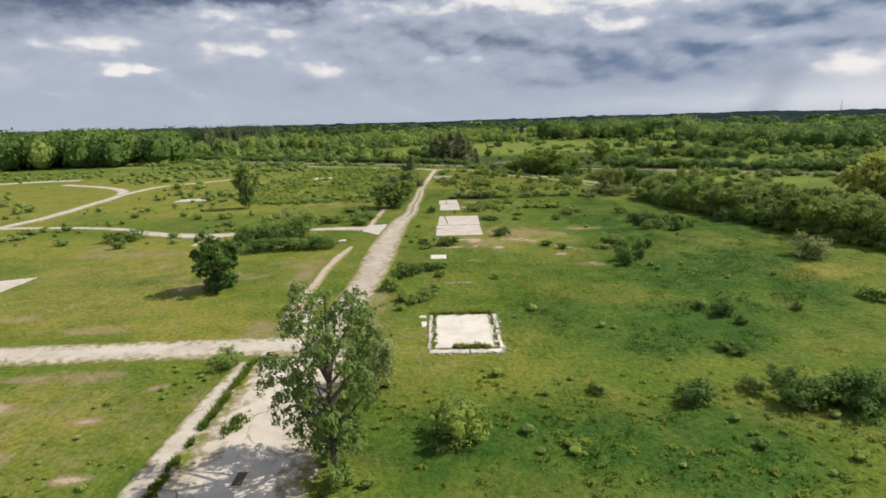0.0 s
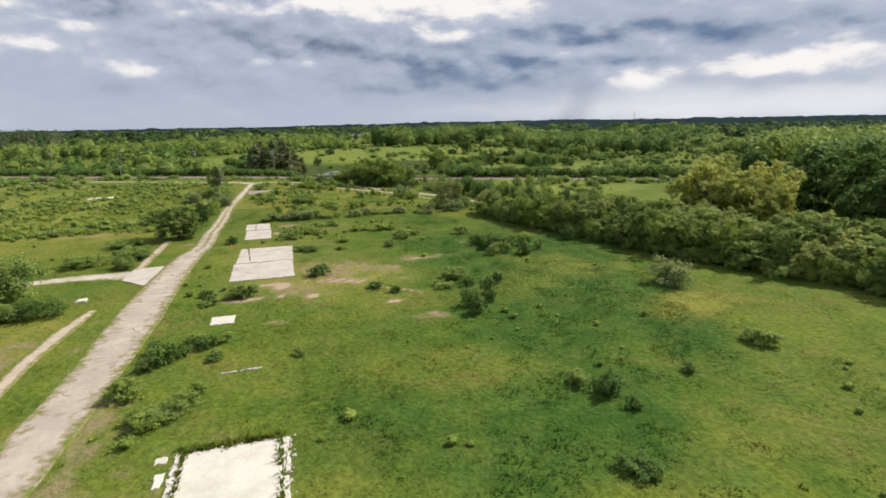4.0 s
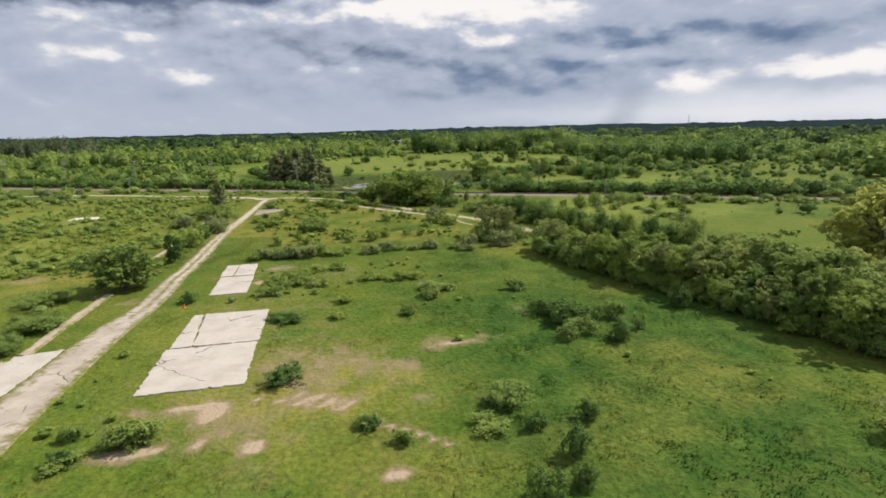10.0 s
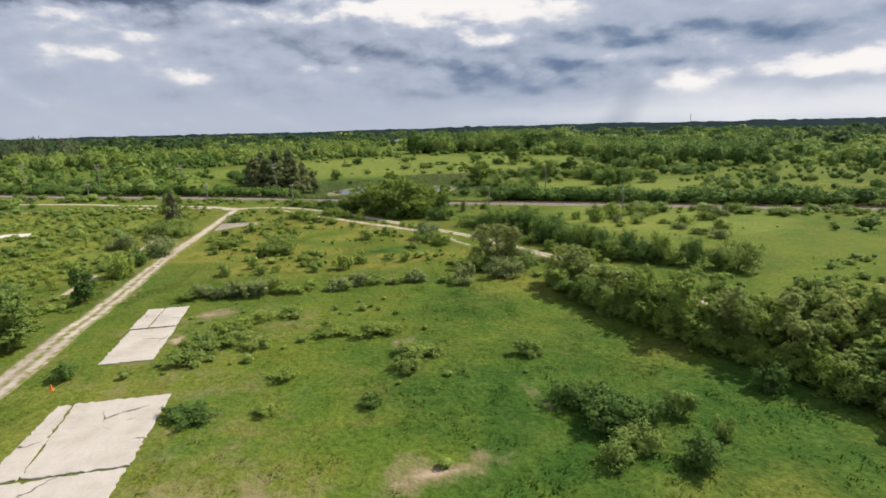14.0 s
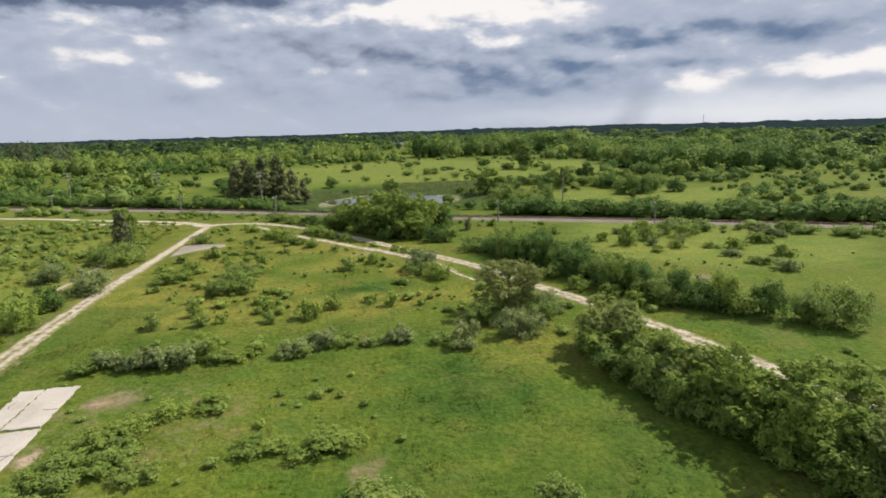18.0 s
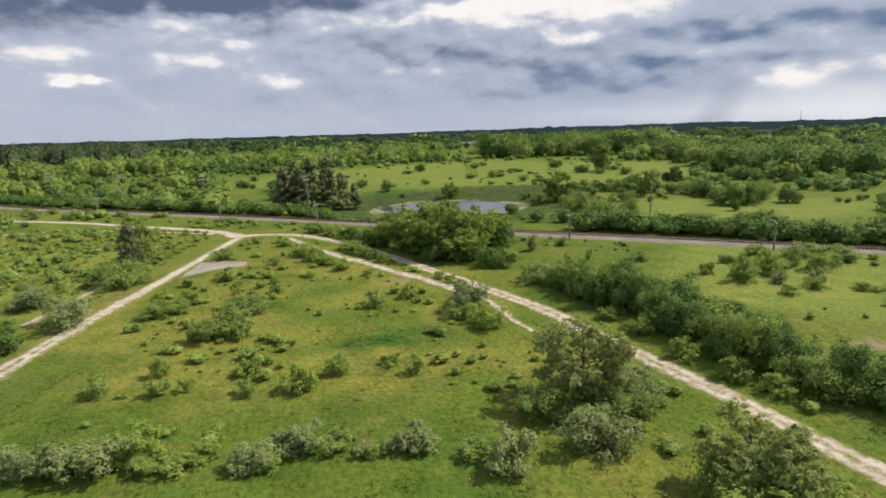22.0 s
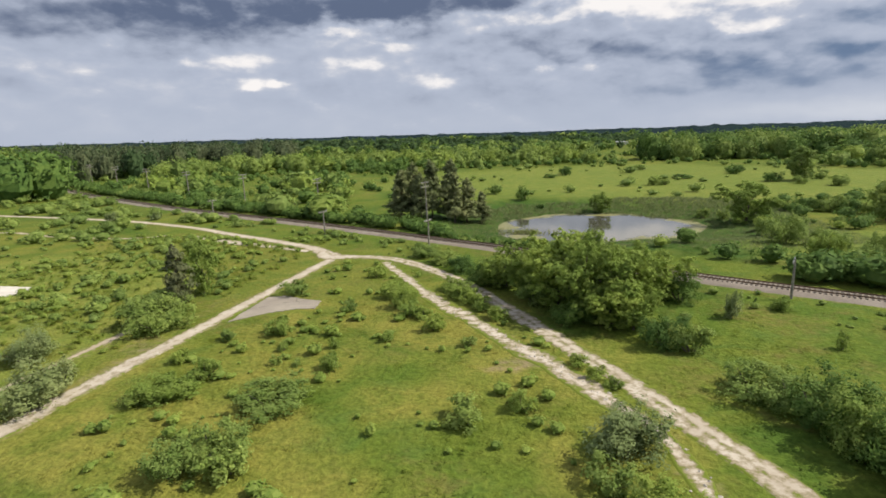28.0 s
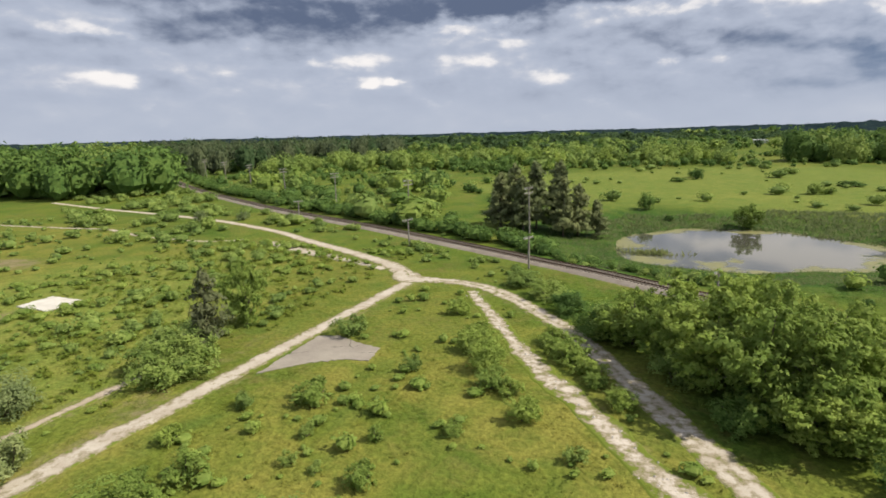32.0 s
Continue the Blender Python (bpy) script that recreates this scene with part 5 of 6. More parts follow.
for x, y, h in [(98.6, 275.4, 3.7), (95, 276.5, 2.6), (104.8, 272, 2.5), (101.5, 274, 3.0), (109.5, 269.4, 3.4), (107, 271, 2.8), (113, 266.5, 3.0), (117.4, 262.5, 4.6), (119.5, 259, 3.4), (117.6, 254.8, 3.8), (118.5, 250, 3.0), (116.5, 245.5, 3.4),
                (114.5, 238.2, 4.8), (118.8, 237.7, 4.2), (123, 241, 4.0), (127, 246, 4.4), (131, 238, 3.6), (90, 277, 2.0), (85, 277.5, 2.2), (71.2, 277.3, 2.2), (75, 275, 2.0), (113, 279, 3.0), (128, 276, 3.2), (133, 268, 3.4), (138, 258, 3.6)]:
    bushes([(x, y, h, h * 1.5)], bush_dark + bush_green, "rounded shrub in a line between two meadows", "bushy line between meadows")
bushes([(74, 236.5, 4.4, 5.2), (76.5, 242, 3.6, 5), (76, 227, 3.2, 4.8), (79, 230, 3.0, 4.6), (82.3, 223.6, 4.4, 4), (80, 235, 2.6, 4), (76, 248, 3.0, 5), (77.5, 254, 2.6, 4.5), (80, 220, 3.0, 4.6)], bush_green + bush_fresh, "leafy shrub beside a reed bed")
bushes([(40.9, 392.9, 2.8, 6), (70.3, 339.6, 3.0, 5), (74, 341, 1.8, 4), (85.4, 363.2, 1.7, 7), (110.5, 384.3, 3.6, 6), (127, 334.2, 3.2, 6), (26, 297.8, 3.4, 4.4), (40.6, 383.9, 3.2, 5), (34.3, 373.6, 1.4, 6), (98.3, 248.2, 1.5, 1.6), (110.6, 228.4, 2.5, 2.2), (118, 340, 2.6, 4), (113, 349, 3.2, 6), (31, 290, 1.4, 2.2)], bush_green + bush_dark, "rounded shrub alone in a big meadow")
bushes([(-6.2, 26.6, 1.5, 1.8), (-7.6, 34.5, 1.6, 2.2), (-18.6, 42.4, 1.4, 2.4), (0.9, 33.5, 1.4, 2.6)], bush_green + bush_fresh, "leafy weed shrub beside the road")


def marker_cone(x, y):
    ob = thing("marker_cone", x, y, "small orange marker cone in the grass", "cone")
    part("foot", mesh_from("foot", *box(-0.18, -0.18, 0, 0.18, 0.18, 0.04), ORANGE), ob)
    part("cone", mesh_from("cone", *tube([(0, 0, 0.03), (0, 0, 0.25), (0, 0, 0.5), (0, 0, 0.52)], [0.14, 0.09, 0.035, 0.02], 10), ORANGE), ob)


marker_cone(-2.4, 115.3)


def drain_pit(x, y):
    """An inspection opening, filled with soil, with a pale cast rim."""
    ob = thing("drain_pit", x, y, "soil-filled rectangular pit with a pale concrete rim", "pit")
    # the fill lies above the road; its dark colour imitates a shaded hole
    part("fill", mesh_from("fill", *box(-0.32, -0.65, -0.1, 0.32, 0.65, 0.065), PIT_SOIL), ob)
    for a in ((-0.42, -0.75, -0.3, 0.75), (0.3, -0.75, 0.42, 0.75), (-0.3, -0.75, 0.3, -0.63), (-0.3, 0.63, 0.3, 0.75)):
        part("rim", mesh_from("rim", *box(a[0], a[1], 0, a[2], a[3], 0.10), CONCRETE), ob)


drain_pit(-12.0, 27.3)


# ---- what nobody could count: scrub, woods, reeds, grass ----
def seedling(seed, count, leaf, lumps=5, tall=1.0, wide=0.55):
    """A light leafy form 1 m high for scrub and far woods: an array of triangles."""
    rng = np.random.default_rng(seed)
    blobs = []
    for k in range(lumps):
        a, r = rng.random() * 6.28, wide * 0.75 * math.sqrt(rng.random())
        s = 0.24 + 0.14 * rng.random()
        blobs.append((r * math.cos(a), r * math.sin(a), 0.30 + 0.40 * rng.random() * tall, s, s, s * 0.9))
    blobs.append((0, 0, 0.42, wide * 0.7, wide * 0.7, 0.4))
    leaves = leaf_cloud(rng, blobs, count, leaf, 0.75, 0.0, 40, 0.55)
    # twigs and inner leaves close the middle of the crown
    turns, rows = 8, 5
    a, e = np.arange(turns) * 2 * math.pi / turns, np.linspace(-1.1, 1.57, rows)
    rad = 1 + 0.22 * (rng.random((rows, turns)) - 0.5)
    hull = np.stack([wide * 0.80 * rad * np.cos(e)[:, None] * np.cos(a), wide * 0.80 * rad * np.cos(e)[:, None] * np.sin(a), 0.42 + 0.36 * tall * rad * np.sin(e)[:, None] * np.ones(turns)], -1)
    near, high = np.roll(hull, -1, axis=1)[:-1], hull[1:]
    far = np.roll(hull, -1, axis=1)[1:]
    core = np.concatenate([np.stack([hull[:-1], near, far], 2).reshape(-1, 3, 3), np.stack([hull[:-1], far, high], 2).reshape(-1, 3, 3)])
    return np.concatenate([leaves, core]) if count > 60 else leaves


def sown(name, rng, x, y, high, wide, forms, mat, label, category):
    """Many plants in one mesh."""
    z = height(x, y)
    turn = rng.random(len(x)) * 6.28
    pick = rng.integers(0, len(forms), len(x))
    out, each = [], []
    for k, form in enumerate(forms):
        m = pick == k
        c, s = np.cos(turn[m])[:, None, None], np.sin(turn[m])[:, None, None]
        fx, fy, fz = form[None, :, :, 0], form[None, :, :, 1], form[None, :, :, 2]
        w, h = wide[m][:, None, None], high[m][:, None, None]
        out.append(np.stack([x[m][:, None, None] + (fx * c - fy * s) * w, y[m][:, None, None] + (fx * s + fy * c) * w, z[m][:, None, None] + fz * h], -1).reshape(-1, 3, 3))
        each.append(np.repeat(rng.random(m.sum()), form.shape[0] * 3))
    me = leaf_mesh(name, np.concatenate(out), mat)
    float_layer(me, "each", np.concatenate(each))
    return tagged(new(name, me), label, category, kind="stuff")


def spots_in(rng, x0, y0, x1, y1, per, keep=None, margin=0.6):
    """Random places in a box, one per so many square metres, off the roads."""
    n = int((x1 - x0) * (y1 - y0) / per)
    x, y = rng.uniform(x0, x1, n), rng.uniform(y0, y1, n)
    ok = off_hard(x, y, margin) & (zones(x, y)[0] < 0.62)
    if keep is not None:
        ok &= rng.random(n) < keep(x, y)
    return x[ok], y[ok]


small = [seedling(s, 90, 0.115) for s in (301, 302, 303, 304)]
middle = [seedling(s, 190, 0.090, 8) for s in (311, 312, 313)]
fine = [seedling(s, 270, 0.075, 9, 1.05, 0.52) for s in (315, 316, 317)]
crown = [seedling(s, 180, 0.088, 10, 1.1, 0.5) for s in (321, 322, 323)]
light = [seedling(s, 84, 0.125, 7, 1.1, 0.5) for s in (351, 352, 353, 354)]
big = [seedling(s, 460, 0.056, 18, 1.15, 0.5) for s in (371, 372, 373)]
tall = [seedling(s, 340, 0.072, 13, 1.15, 0.5) for s in (325, 326, 327)]


tuft = [seedling(s, 44, 0.17, 4, 0.9, 0.6) for s in (361, 362, 363, 364)]


def scrub(seed, box_, per, h0, h1, mat, label, keep=None, forms=None, squat=1.25, margin=0.6):
    rng = np.random.default_rng(seed)
    x, y = spots_in(rng, *box_, per, keep, margin)
    high = h0 + (h1 - h0) * rng.random(len(x)) ** 2
    return sown("scrub", rng, x, y, high, high * squat * rng.uniform(0.8, 1.3, len(x)), forms or small, mat, label, "scrub")


def clumpy(size, seed, a=0.45, b=0.65):
    return lambda x, y: step(vnoise(x, y, size, seed, 3), a, b)


# low shrubs of the fields
scrub(401, (-9, 24, 60, 136), 26, 0.25, 0.8, LEAF_FRESH, "low green weeds and seedlings in the meadow", clumpy(9, 51, 0.42, 0.7), margin=0.1)
scrub(402, (-6, 20, 44, 42), 1.2, 0.12, 0.38, WEED, "tall weeds along the field's near edge", lambda x, y: (0.25 + 0.75 * step(vnoise(x, y, 4, 52, 3), 0.35, 0.6)) * step(y, 43, 34), tuft, 1.7, 0.2)
scrub(414, (-6, 20, 44, 40), 8, 0.3, 0.8, LEAF, "leafy young shrubs along the field's near edge", clumpy(5, 66, 0.45, 0.65), margin=0.2)
scrub(403, (0, 138, 46, 216), 4.5, 0.3, 1.2, LEAF_FRESH, "low shrubs in a yellow-green meadow", clumpy(7, 53, 0.4, 0.65))
scrub(404, (2, 116, 26, 136), 6, 0.3, 0.9, LEAF, "low shrubs in the meadow", clumpy(6, 54, 0.42, 0.6))
scrub(405, (-62, 134, -9.4, 236), 3.2, 0.3, 1.2, LEAF_FRESH, "dense low green scrub beside the lane", lambda x, y: np.maximum(step(vnoise(x, y, 10, 55, 3), 0.36, 0.62), 0.1) * step(x, -62, -48), middle)
scrub(406, (-60, 136, -9.8, 234), 6, 0.4, 1.7, LEAF, "taller bright green scrub beside the lane", clumpy(11, 56, 0.42, 0.6), middle)
scrub(413, (-58, 136, -8.6, 234), 1.3, 0.2, 0.65, WEED, "close low light green herbs and seedlings beside the lane", lambda x, y: (0.2 + 0.8 * step(vnoise(x, y, 8, 65, 3), 0.34, 0.56)) * step(x, -58, -46), tuft, 1.5)
scrub(407, (-150, 92, -18, 136), 9, 0.4, 1.6, LEAF, "low scrub between old lanes", clumpy(10, 57, 0.5, 0.66), middle)
scrub(408, (-260, 120, -62, 245), 16, 0.6, 2.2, LEAF, "low scrub in an old meadow", lambda x, y: step(vnoise(x, y, 22, 58, 3), 0.46, 0.62) * (line_dist(x, y, LEFT_LOOP) > 9) * (line_dist(x, y, LEFT_SPUR) > 8))
scrub(409, (-60, 26, -19, 43), 2.2, 0.15, 0.45, LEAF, "sparse weeds on stony ground", clumpy(5, 59, 0.4, 0.6))
scrub(410, (48, 118, 130, 205), 6, 0.25, 1.1, LEAF, "low shrubs in a meadow", clumpy(13, 60, 0.55, 0.7), middle)
scrub(411, (-230, 225, -48, 330), 14, 0.8, 3.2, LEAF, "scrub along the gravel track and the railway", lambda x, y: step(vnoise(x, y, 16, 63, 3), 0.36, 0.55) * (line_dist(x, y, RAIL) < 45), middle, margin=1.2)
scrub(412, (-70, 220, 60, 262), 5, 0.4, 1.6, LEAF, "shrubs on the railway's bank", lambda x, y: step(line_dist(x, y, RAIL), 18, 5) * step(vnoise(x, y, 8, 62, 3), 0.42, 0.6), middle, margin=1.0)


scrub(415, (92, 140, 150, 196), 5, 0.8, 2.4, LEAF, "shrubs beside the railway", lambda x, y: step(line_dist(x, y, RAIL), 13, 7) * step(x, 90, 100), middle, margin=1.4)


def rail_hedge():
    rng = np.random.default_rng(430)
    c = smooth_line(RAIL, 1.3)
    d = np.gradient(c, axis=0)
    d /= np.linalg.norm(d, axis=1)[:, None]
    off = rng.uniform(4.8, 9.5, len(c))
    x, y = c[:, 0] - -d[:, 1] * off, c[:, 1] - d[:, 0] * off
    ok = (pond_radius(x, y) > 1.2) & ((x < 36) | (x > 66))
    x, y = x[ok], y[ok]
    high = np.where(x > 60, rng.uniform(1.3, 4.6, len(x)), rng.uniform(1.8, 3.3, len(x)) * np.where(x > 12, 0.5, 1.0))
    sown("scrub", rng, x, y, high, high * rng.uniform(1.1, 1.6, len(x)), fine, LEAF_DARK, "dark hedge along the railway", "hedge")


rail_hedge()


def beyond_rail(x, y):
    """True well north of the railway."""
    ry = np.interp(x, [p[0] for p in RAIL[::-1]], [p[1] for p in RAIL[::-1]])
    return y > ry + 7


def open_meadow(x, y):
    """The big bright meadow, and the strip of meadow nearer the railway, where no scrub grows."""
    a = np.hypot((x - 75) / 105, (y - 370) / 78) < 1 + 0.35 * (vnoise(x, y, 40, 71, 3) - 0.5)
    b = np.hypot((x - 105) / 42, (y - 232) / 19) < 1 + 0.3 * (vnoise(x, y, 20, 72, 3) - 0.5)
    return a | b | (pond_radius(x, y) < 1.75)


def clearing(x, y):
    """Open fields in front of the far halls."""
    ok = line_dist(x, y, [(115, 812), (106, 720)]) < 13
    ok |= line_dist(x, y, [(411, 848), (290, 612)]) < 24
    return ok | (line_dist(x, y, [(544, 856), (420, 680)]) < 16)


def far_scrub():
    rng = np.random.default_rng(440)
    n = 11500
    x, y = rng.uniform(-330, 520, n), rng.uniform(90, 560, n)
    east = (x > 118 + 0.1 * (y - 150)) | beyond_rail(x, y)
    ok = east & beyond_rail(x, y) | ((x > 112) & (y > 95))
    ok &= ~open_meadow(x, y) & ~clearing(x, y) & (line_dist(x, y, RAIL) > 5.5) & (np.hypot(x - 3, y - 264) > 17)
    dense = np.maximum(step(vnoise(x, y, 24, 73, 4), 0.44, 0.60), 0.85 * step(x, 128, 150) * step(vnoise(x, y, 12, 78, 3), 0.34, 0.5))
    ok &= rng.random(n) < (0.10 + 0.22 * step(x, 70, 20)) + 0.68 * dense
    x, y = x[ok], y[ok]
    big = step(vnoise(x, y, 55, 74, 3), 0.42, 0.68)
    reach = np.hypot(x - 30, y - 150)
    high = (1.0 + rng.random(len(x)) ** 1.6 * 2.4 + big * (0.8 + 5.6 * rng.random(len(x)) ** 1.8)) * (1 + 0.15 * step(reach, 150, 450))
    high = np.where((line_dist(x, y, RAIL) < 75) & (x > 55) & (x < 210), np.minimum(high, 3.2), high)
    hue = vnoise(x, y, 26, 75, 2) + 0.25 * rng.normal(size=len(x))
    for mat, lo, hi, label in ((LEAF_DARK, -9, 0.60, "dark green thicket of shrubs and young trees"), (LEAF, 0.60, 0.84, "green thicket of shrubs and young trees"), (LEAF_FRESH, 0.84, 9, "light green shrubs in scrubland")):
        for forms, ring in ((middle, reach < 190), (light, reach >= 190)):
            m = (hue > lo) & (hue <= hi) & ring
            sown("thicket", rng, x[m], y[m], high[m], high[m] * rng.uniform(0.95, 1.4, m.sum()), forms, mat, label, "thicket")


far_scrub()


def woods(seed, n, rule, h0, h1, mat, label, x0, x1, y0, y1, forms=None, squat=0.9):
    rng = np.random.default_rng(seed)
    x, y = rng.uniform(x0, x1, n), rng.uniform(y0, y1, n)
    ok = rule(x, y) & (line_dist(x, y, RAIL) > 9) & ~clearing(x, y)
    x, y = x[ok], y[ok]
    high = h0 + (h1 - h0) * rng.random(len(x)) * (0.55 + 0.45 * vnoise(x, y, 18, seed, 2) / 0.5).clip(0, 1)
    light = vnoise(x, y, 14, seed + 1, 2) + 0.18 * rng.normal(size=len(x)) > 0.6
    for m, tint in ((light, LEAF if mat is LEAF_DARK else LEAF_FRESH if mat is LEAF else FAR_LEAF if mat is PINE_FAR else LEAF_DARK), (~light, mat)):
        sown("wood", rng, x[m], y[m], high[m], high[m] * squat * rng.uniform(0.75, 1.25, m.sum()), forms or tall, tint, label, "wood")


def belt(pts, reach, seed):
    return lambda x, y: line_dist(x, y, pts) < reach * (0.7 + 0.6 * vnoise(x, y, 25, seed, 2))


woods(501, 640, belt([(-330, 250), (-240, 285), (-172, 300), (-195, 325)], 26, 81), 14, 19, LEAF_DARK, "dark broadleaf wood", -360, -130, 220, 350, big)
woods(502, 620, belt([(-350, 500), (-240, 408), (-206, 378), (-195, 440), (-160, 500)], 28, 82), 14.5, 18.5, PINE_FAR, "dark pine wood beside the railway", -450, -150, 340, 600, big, 0.62)
woods(503, 520, belt([(112, 502), (150, 510), (212, 516)], 24, 83), 8, 18, LEAF_DARK, "dark wood beyond a meadow", 70, 260, 450, 560, big)
woods(508, 420, belt([(204, 450), (196, 385), (188, 345), (182, 312), (215, 300)], 17, 88), 4, 13, LEAF_DARK, "dark wood along a meadow", 150, 250, 270, 480, big)
woods(504, 500, belt([(-160, 400), (-60, 470), (28, 492), (60, 486)], 20, 84), 6, 11, LEAF, "broadleaf trees at a wood's edge", -200, 60, 370, 540)
woods(505, 500, belt([(150, 60), (190, 120), (240, 200), (330, 260)], 32, 85), 9, 15, LEAF, "broadleaf wood", 110, 380, 30, 310, crown)
woods(506, 700, belt([(110, 20), (150, 60), (160, 110)], 26, 86), 11, 15, LEAF_DARK, "tall dark wood", 100, 200, -10, 140)
woods(507, 500, belt([(-420, 90), (-330, 180), (-300, 250)], 34, 87), 10, 15, LEAF, "broadleaf wood", -460, -250, 60, 300, crown)


def meadow_bushes():
    rng = np.random.default_rng(520)
    n = 130
    x, y = rng.uniform(-20, 170, n), rng.uniform(296, 440, n)
    ok = open_meadow(x, y) & (vnoise(x, y, 30, 91, 2) > 0.5)
    x, y = x[ok], y[ok]
    high = 0.8 + 2.6 * rng.random(len(x)) ** 2
    sown("scrub", rng, x, y, high, high * rng.uniform(1.2, 2.0, len(x)), middle, LEAF, "scattered shrubs in a big meadow", "scrub")


meadow_bushes()


def blades(rng, x, y, high, spread, count):
    """Tufts of single upright blades: triangles."""
    n = len(x)
    x, y, high = np.repeat(x, count), np.repeat(y, count), np.repeat(high, count) * rng.uniform(0.6, 1.2, n * count)
    x, y = x + rng.normal(size=n * count) * spread, y + rng.normal(size=n * count) * spread
    z = height(x, y)
    a, lean = rng.random(n * count) * 6.28, rng.uniform(0.3, 1.3, n * count) * high
    wide = 0.16 * high + 0.02
    dx, dy = np.cos(a), np.sin(a)
    base = np.column_stack([x, y, z - 0.02])
    side = np.column_stack([-dy * wide, dx * wide, 0 * wide])
    tip = base + np.column_stack([dx * lean, dy * lean, high])
    return np.stack([base - side, base + side, tip], axis=1).reshape(-1, 3), np.arange(n * count * 3).reshape(-1, 3), x, y


def reeds():
    rng = np.random.default_rng(530)
    n = 14000
    x, y = rng.uniform(8, 90, n), rng.uniform(228, 302, n)
    p = pond_radius(x, y)
    ok = (p > 0.97) & (p < 1.6 + 0.75 * step(x, 48, 64) + 0.5 * (vnoise(x, y, 9, 92, 2) - 0.5)) & (line_dist(x, y, RAIL) > 6)
    v, f, _, _ = blades(rng, x[ok], y[ok], rng.uniform(0.2, 0.4, ok.sum()) + 0.45 * step(y[ok], 262, 282) * rng.random(ok.sum()), 0.35, 5)
    tagged(new("reeds", mesh_from("reeds", v, f, REED)), "belt of green reeds round the pond", "reeds", kind="stuff")
    x, y = rng.normal(28, 2.2, 90), rng.normal(256.5, 0.8, 90)
    v, f, _, _ = blades(rng, x, y, rng.uniform(0.9, 1.4, 90), 0.35, 6)
    tagged(new("reeds", mesh_from("reeds", v, f, REED)), "island of reeds standing in the pond", "reeds", kind="stuff")


reeds()


def grass():
    rng = np.random.default_rng(540)
    for x0, y0, x1, y1, per, label in ((-52, 24, 66, 80, 0.15, "rough meadow grass of the near field"), (-30, 80, 66, 150, 0.18, "rough meadow grass of the middle field"), (-30, 150, 75, 232, 0.24, "rough meadow grass of the far field")):
        x, y = spots_in(rng, x0, y0, x1, y1, per, lambda x, y: 0.55 + 0.45 * step(vnoise(x, y, 3.5, 93, 3), 0.35, 0.6), -0.35)
        bare, dry, lush = zones(x, y)
        ok = rng.random(len(x)) > bare * 1.25
        x, y, lush = x[ok], y[ok], lush[ok]
        high = (0.07 + 0.11 * step(vnoise(x, y, 2.2, 94, 3), 0.35, 0.75)) * (0.9 + 0.5 * lush)
        v, f, bx, by = blades(rng, x, y, high, 0.16, 4)
        me = mesh_from("grass", v, f, GRASS)
        for name, values in zip(("bare", "dry", "lush"), zones(bx, by)):
            float_layer(me, name, np.repeat(values, 3))
        tagged(new("grass", me), label, "grass", kind="stuff")


grass()


def tall_grass():
    """Clumps of taller grass and herbs that give the sward its uneven relief."""
    rng = np.random.default_rng(542)
    x, y = spots_in(rng, -8, 24, 64, 216, 0.9, clumpy(5, 96, 0.50, 0.66), 0.2)
    ok = zones(x, y)[2] < 0.35
    x, y = x[ok], y[ok]
    v, f, bx, by = blades(rng, x, y, rng.uniform(0.12, 0.24, len(x)), 0.24, 7)
    me = mesh_from("tall_grass", v, f, GRASS)
    for name, values in zip(("bare", "dry", "lush"), zones(bx, by)):
        float_layer(me, name, np.repeat(values, 3))
    tagged(new("tall_grass", me), "clumps of taller meadow grass and herbs", "grass", kind="stuff")


tall_grass()


def joint_weeds():
    """Tufts in the joints of the near pavement and round the white pad."""
    rng = np.random.default_rng(545)
    n = 700
    x, y = rng.normal(-16.45, 0.12, n), rng.uniform(20, 43.5, n)
    ok = vnoise(x, y, 2.0, 95, 2) > 0.42
    x, y = x[ok], y[ok]
    x, y = np.concatenate([x, rng.normal(-14.5, 0.35, 60), rng.uniform(0.8, 4.0, 150), rng.normal(-1.0, 0.08, 50), rng.normal(4.75, 0.08, 40), rng.uniform(-1.4, 4.9, 160)]), np.concatenate([y, rng.normal(33, 0.7, 60), rng.normal(45.05, 0.18, 150), rng.uniform(44.8, 53.4, 50), rng.uniform(44.8, 53.2, 40), rng.normal(53.6, 0.2, 160)])
    v, f, bx, by = blades(rng, x, y, rng.uniform(0.15, 0.4, len(x)), 0.10, 5)
    me = mesh_from("weeds", v + (0, 0, 0.06), f, GRASS)
    for name, values in zip(("bare", "dry", "lush"), zones(bx, by)):
        float_layer(me, name, np.repeat(values, 3))
    tagged(new("weeds", me), "green weeds in the joints of old concrete", "weeds", kind="stuff")


joint_weeds()


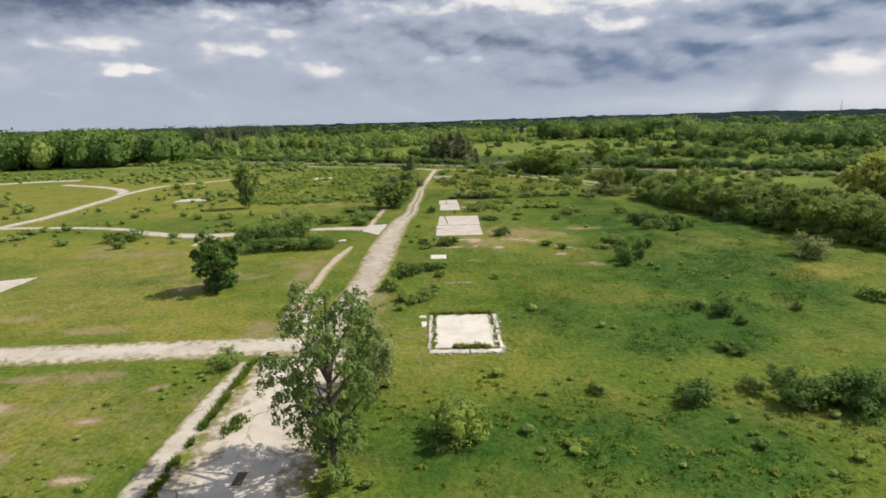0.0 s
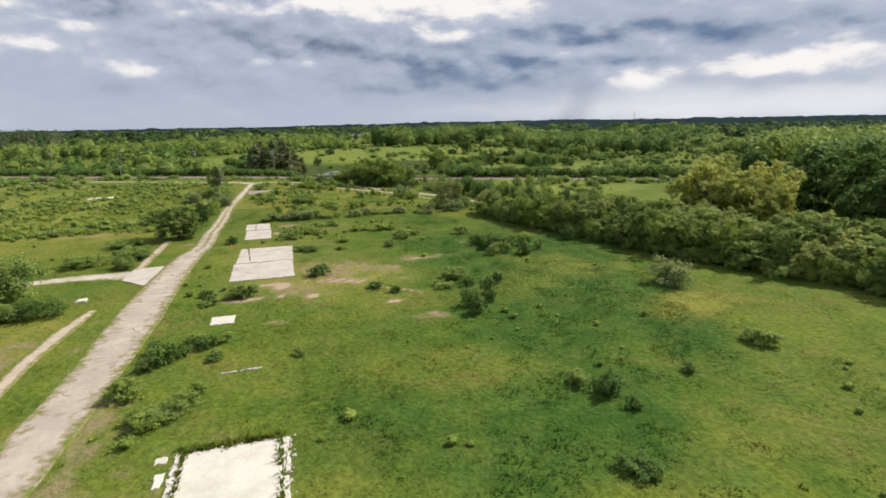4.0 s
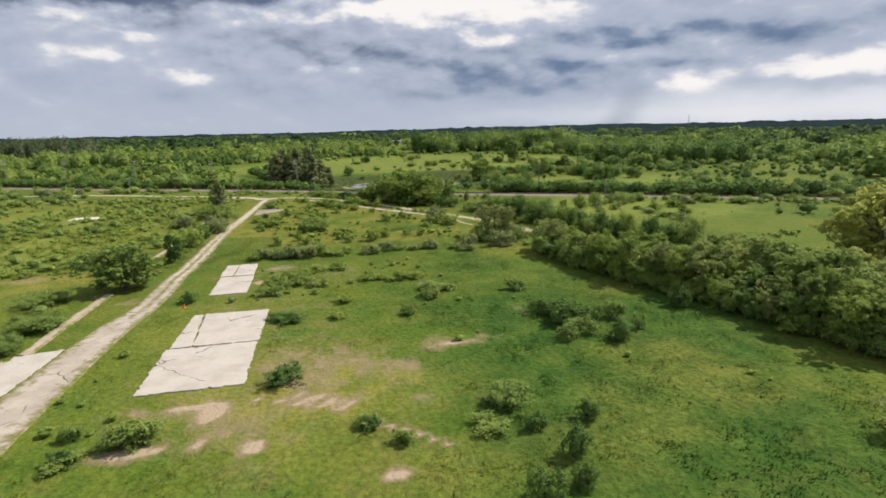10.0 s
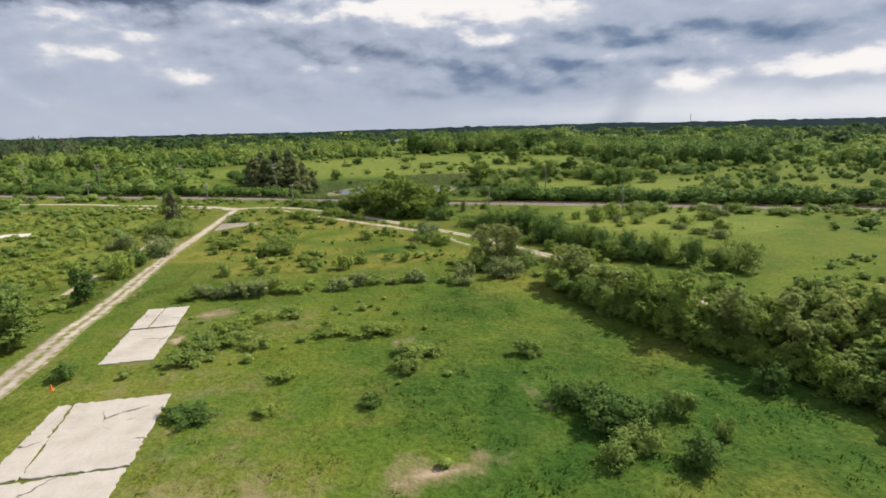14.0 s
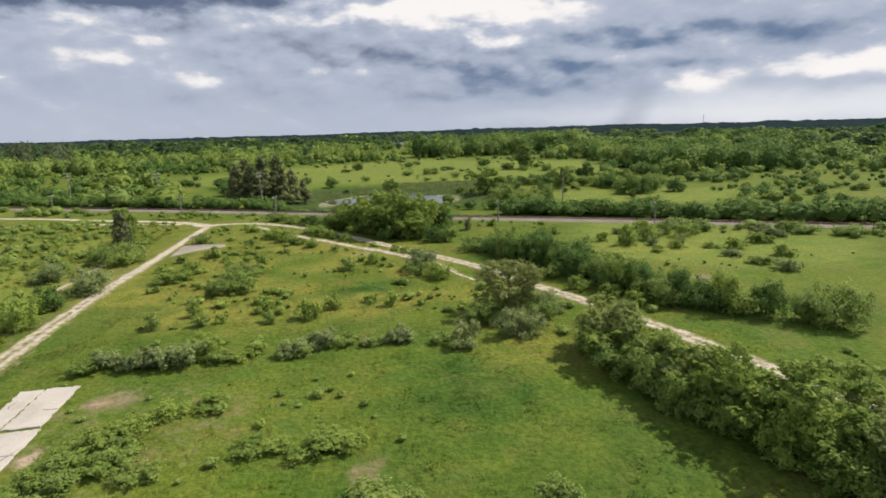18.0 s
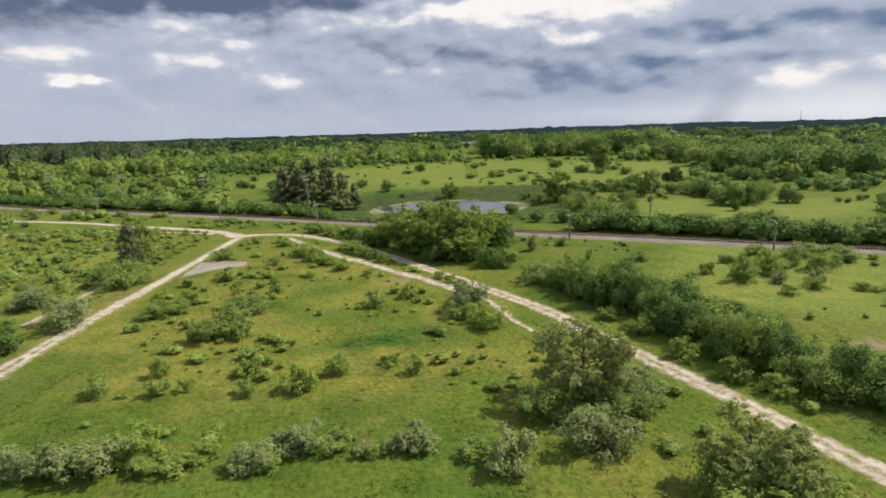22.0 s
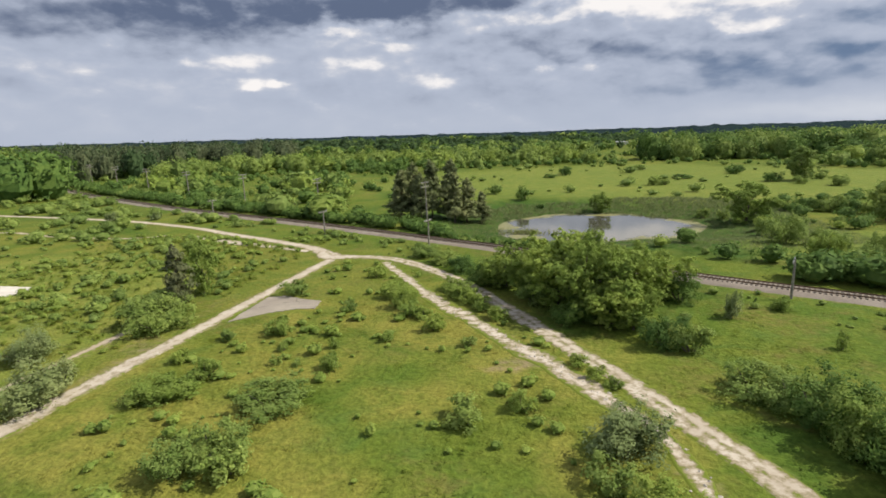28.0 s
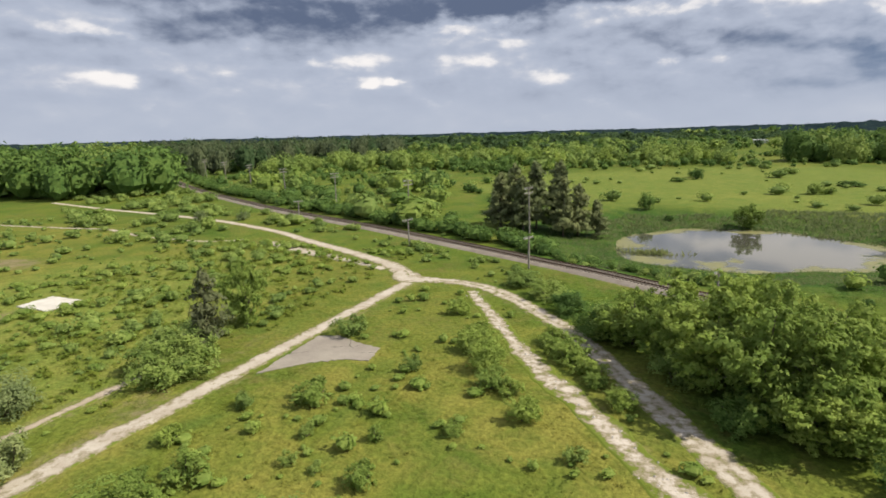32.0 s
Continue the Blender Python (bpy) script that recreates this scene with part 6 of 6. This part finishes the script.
def rubble():
    """Loose pale stones along the slab's rim and the broken strip."""
    rng = np.random.default_rng(550)
    v0 = np.array([(1, 0, 0), (-1, 0, 0), (0, 1, 0), (0, -1, 0), (0, 0, 1), (0, 0, -1)], float)
    f0 = np.array([(0, 2, 4), (2, 1, 4), (1, 3, 4), (3, 0, 4), (2, 0, 5), (1, 2, 5), (3, 1, 5), (0, 3, 5)])
    places = []
    for x0, y0, x1, y1 in PADS[:1]:
        for k in range(260):
            s = rng.random() * 4
            t, o = s % 1, rng.normal() * 0.18
            places.append([(x0 + (x1 - x0) * t, y0 + o), (x1 + o, y0 + (y1 - y0) * t), (x0 + (x1 - x0) * t, y1 + o), (x0 + o, y0 + (y1 - y0) * t)][int(s)])
    c = smooth_line(STONY, 0.25)
    places += [tuple(c[rng.integers(len(c))] + rng.normal(size=2) * 0.5) for k in range(160)]
    out = []
    for x, y in places:
        m = v0 * rng.uniform(0.05, 0.17) * rng.uniform(0.7, 1.3, 3) * (1, 1, 0.6) * rng.uniform(0.75, 1.25, (6, 1))
        a = rng.random() * 6.28
        m = m @ np.array(((math.cos(a), -math.sin(a), 0), (math.sin(a), math.cos(a), 0), (0, 0, 1)))
        out.append((m + (x, y, hill(x, y) + 0.05), f0))
    tagged(new("rubble", mesh_from("rubble", *joined(out), CONCRETE)), "loose pale rubble stones in the grass", "rubble", kind="stuff")


rubble()


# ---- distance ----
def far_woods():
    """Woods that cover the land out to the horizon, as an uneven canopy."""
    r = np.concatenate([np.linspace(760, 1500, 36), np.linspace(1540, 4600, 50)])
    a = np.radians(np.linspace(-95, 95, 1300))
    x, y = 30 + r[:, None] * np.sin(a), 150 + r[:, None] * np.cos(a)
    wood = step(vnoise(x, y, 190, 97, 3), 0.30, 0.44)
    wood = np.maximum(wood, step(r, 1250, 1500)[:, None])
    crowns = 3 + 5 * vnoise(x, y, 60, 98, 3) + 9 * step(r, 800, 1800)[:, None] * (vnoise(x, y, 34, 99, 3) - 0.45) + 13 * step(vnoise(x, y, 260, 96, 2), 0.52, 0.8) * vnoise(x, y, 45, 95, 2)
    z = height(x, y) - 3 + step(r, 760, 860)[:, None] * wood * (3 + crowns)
    me = mesh_from("far_woods", np.stack([x, y, z], -1).reshape(-1, 3), grid_faces(*x.shape)[:, ::-1], HAZED_WOOD)
    tagged(new("far_woods", me), "woods reaching to the horizon, haze in their colour", "woods", kind="stuff")


far_woods()


def outer_trees():
    """Woods and thickets of the middle distance, tree by tree, closer farther off."""
    rng = np.random.default_rng(560)
    rough = [seedling(s, 58, 0.19, 6, 1.1, 0.5) for s in (331, 332, 333, 334)]
    n = 5200
    r, a = 430 + 430 * rng.random(n) ** 0.8, np.radians(rng.uniform(-75, 75, n))
    x, y = 30 + r * np.sin(a), 150 + r * np.cos(a)
    ok = (vnoise(x, y, 120, 76, 3) + 0.25 * step(r, 480, 640) > 0.46) & ~clearing(x, y) & ~open_meadow(x, y)
    x, y, r = x[ok], y[ok], r[ok]
    high = rng.uniform(4.5, 8.5, len(x)) + 5.0 * step(vnoise(x, y, 70, 79, 2), 0.4, 0.75) * rng.random(len(x)) + 2.5 * step(r, 450, 750)
    # aerial perspective goes into the leaf colour: darker leaves with distance
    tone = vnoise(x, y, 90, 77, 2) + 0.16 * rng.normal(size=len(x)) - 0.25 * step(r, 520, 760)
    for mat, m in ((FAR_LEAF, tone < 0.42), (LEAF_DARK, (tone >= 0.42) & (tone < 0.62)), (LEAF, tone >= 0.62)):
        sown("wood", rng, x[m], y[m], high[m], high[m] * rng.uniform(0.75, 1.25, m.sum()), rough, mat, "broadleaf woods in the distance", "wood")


outer_trees()


def hall(x, y, long, deep, high, turn, label):
    ob = thing("warehouse", x, y, label, "building", "far buildings")
    ob.matrix_basis = pose(x, y, hill(x, y), 0, 0, turn)
    part("wall", mesh_from("wall", *box(-long / 2, -deep / 2, -2, long / 2, deep / 2, high), WALL_WHITE), ob)
    part("roof", mesh_from("roof", *box(-long / 2 - 1, -deep / 2 - 1, high, long / 2 + 1, deep / 2 + 1, high + 1.2), WALL_WHITE), ob)


hall(115, 812, 30, 14, 2.6, -7, "low pale hall behind the woods")
hall(411, 848, 39, 18, 3.4, -27, "long low white hall far behind the woods")
hall(544, 856, 15, 12, 4.0, -34, "small white hall far behind the woods")


def mast(x, y, high):
    ob = thing("radio_mast", x, y, "thin grey lattice radio mast on the horizon", "mast")
    legs = [(2.2, 0), (-1.1, 1.9), (-1.1, -1.9)]
    for lx, ly in legs:
        part("leg", mesh_from("leg", *tube([(lx, ly, 0), (lx * 0.25, ly * 0.25, high)], [0.22, 0.12], 4), STEEL), ob)
    for k in range(9):
        h = high * (k + 1) / 10
        f = 1 - 0.75 * h / high
        v, q = joined([tube([(a[0] * f, a[1] * f, h), (b[0] * f, b[1] * f, h + 3)], [0.12, 0.12], 4) for a, b in zip(legs, legs[1:] + legs[:1])])
        part("brace", mesh_from("brace", v, q, STEEL), ob)


mast(1000, 1390, 40)
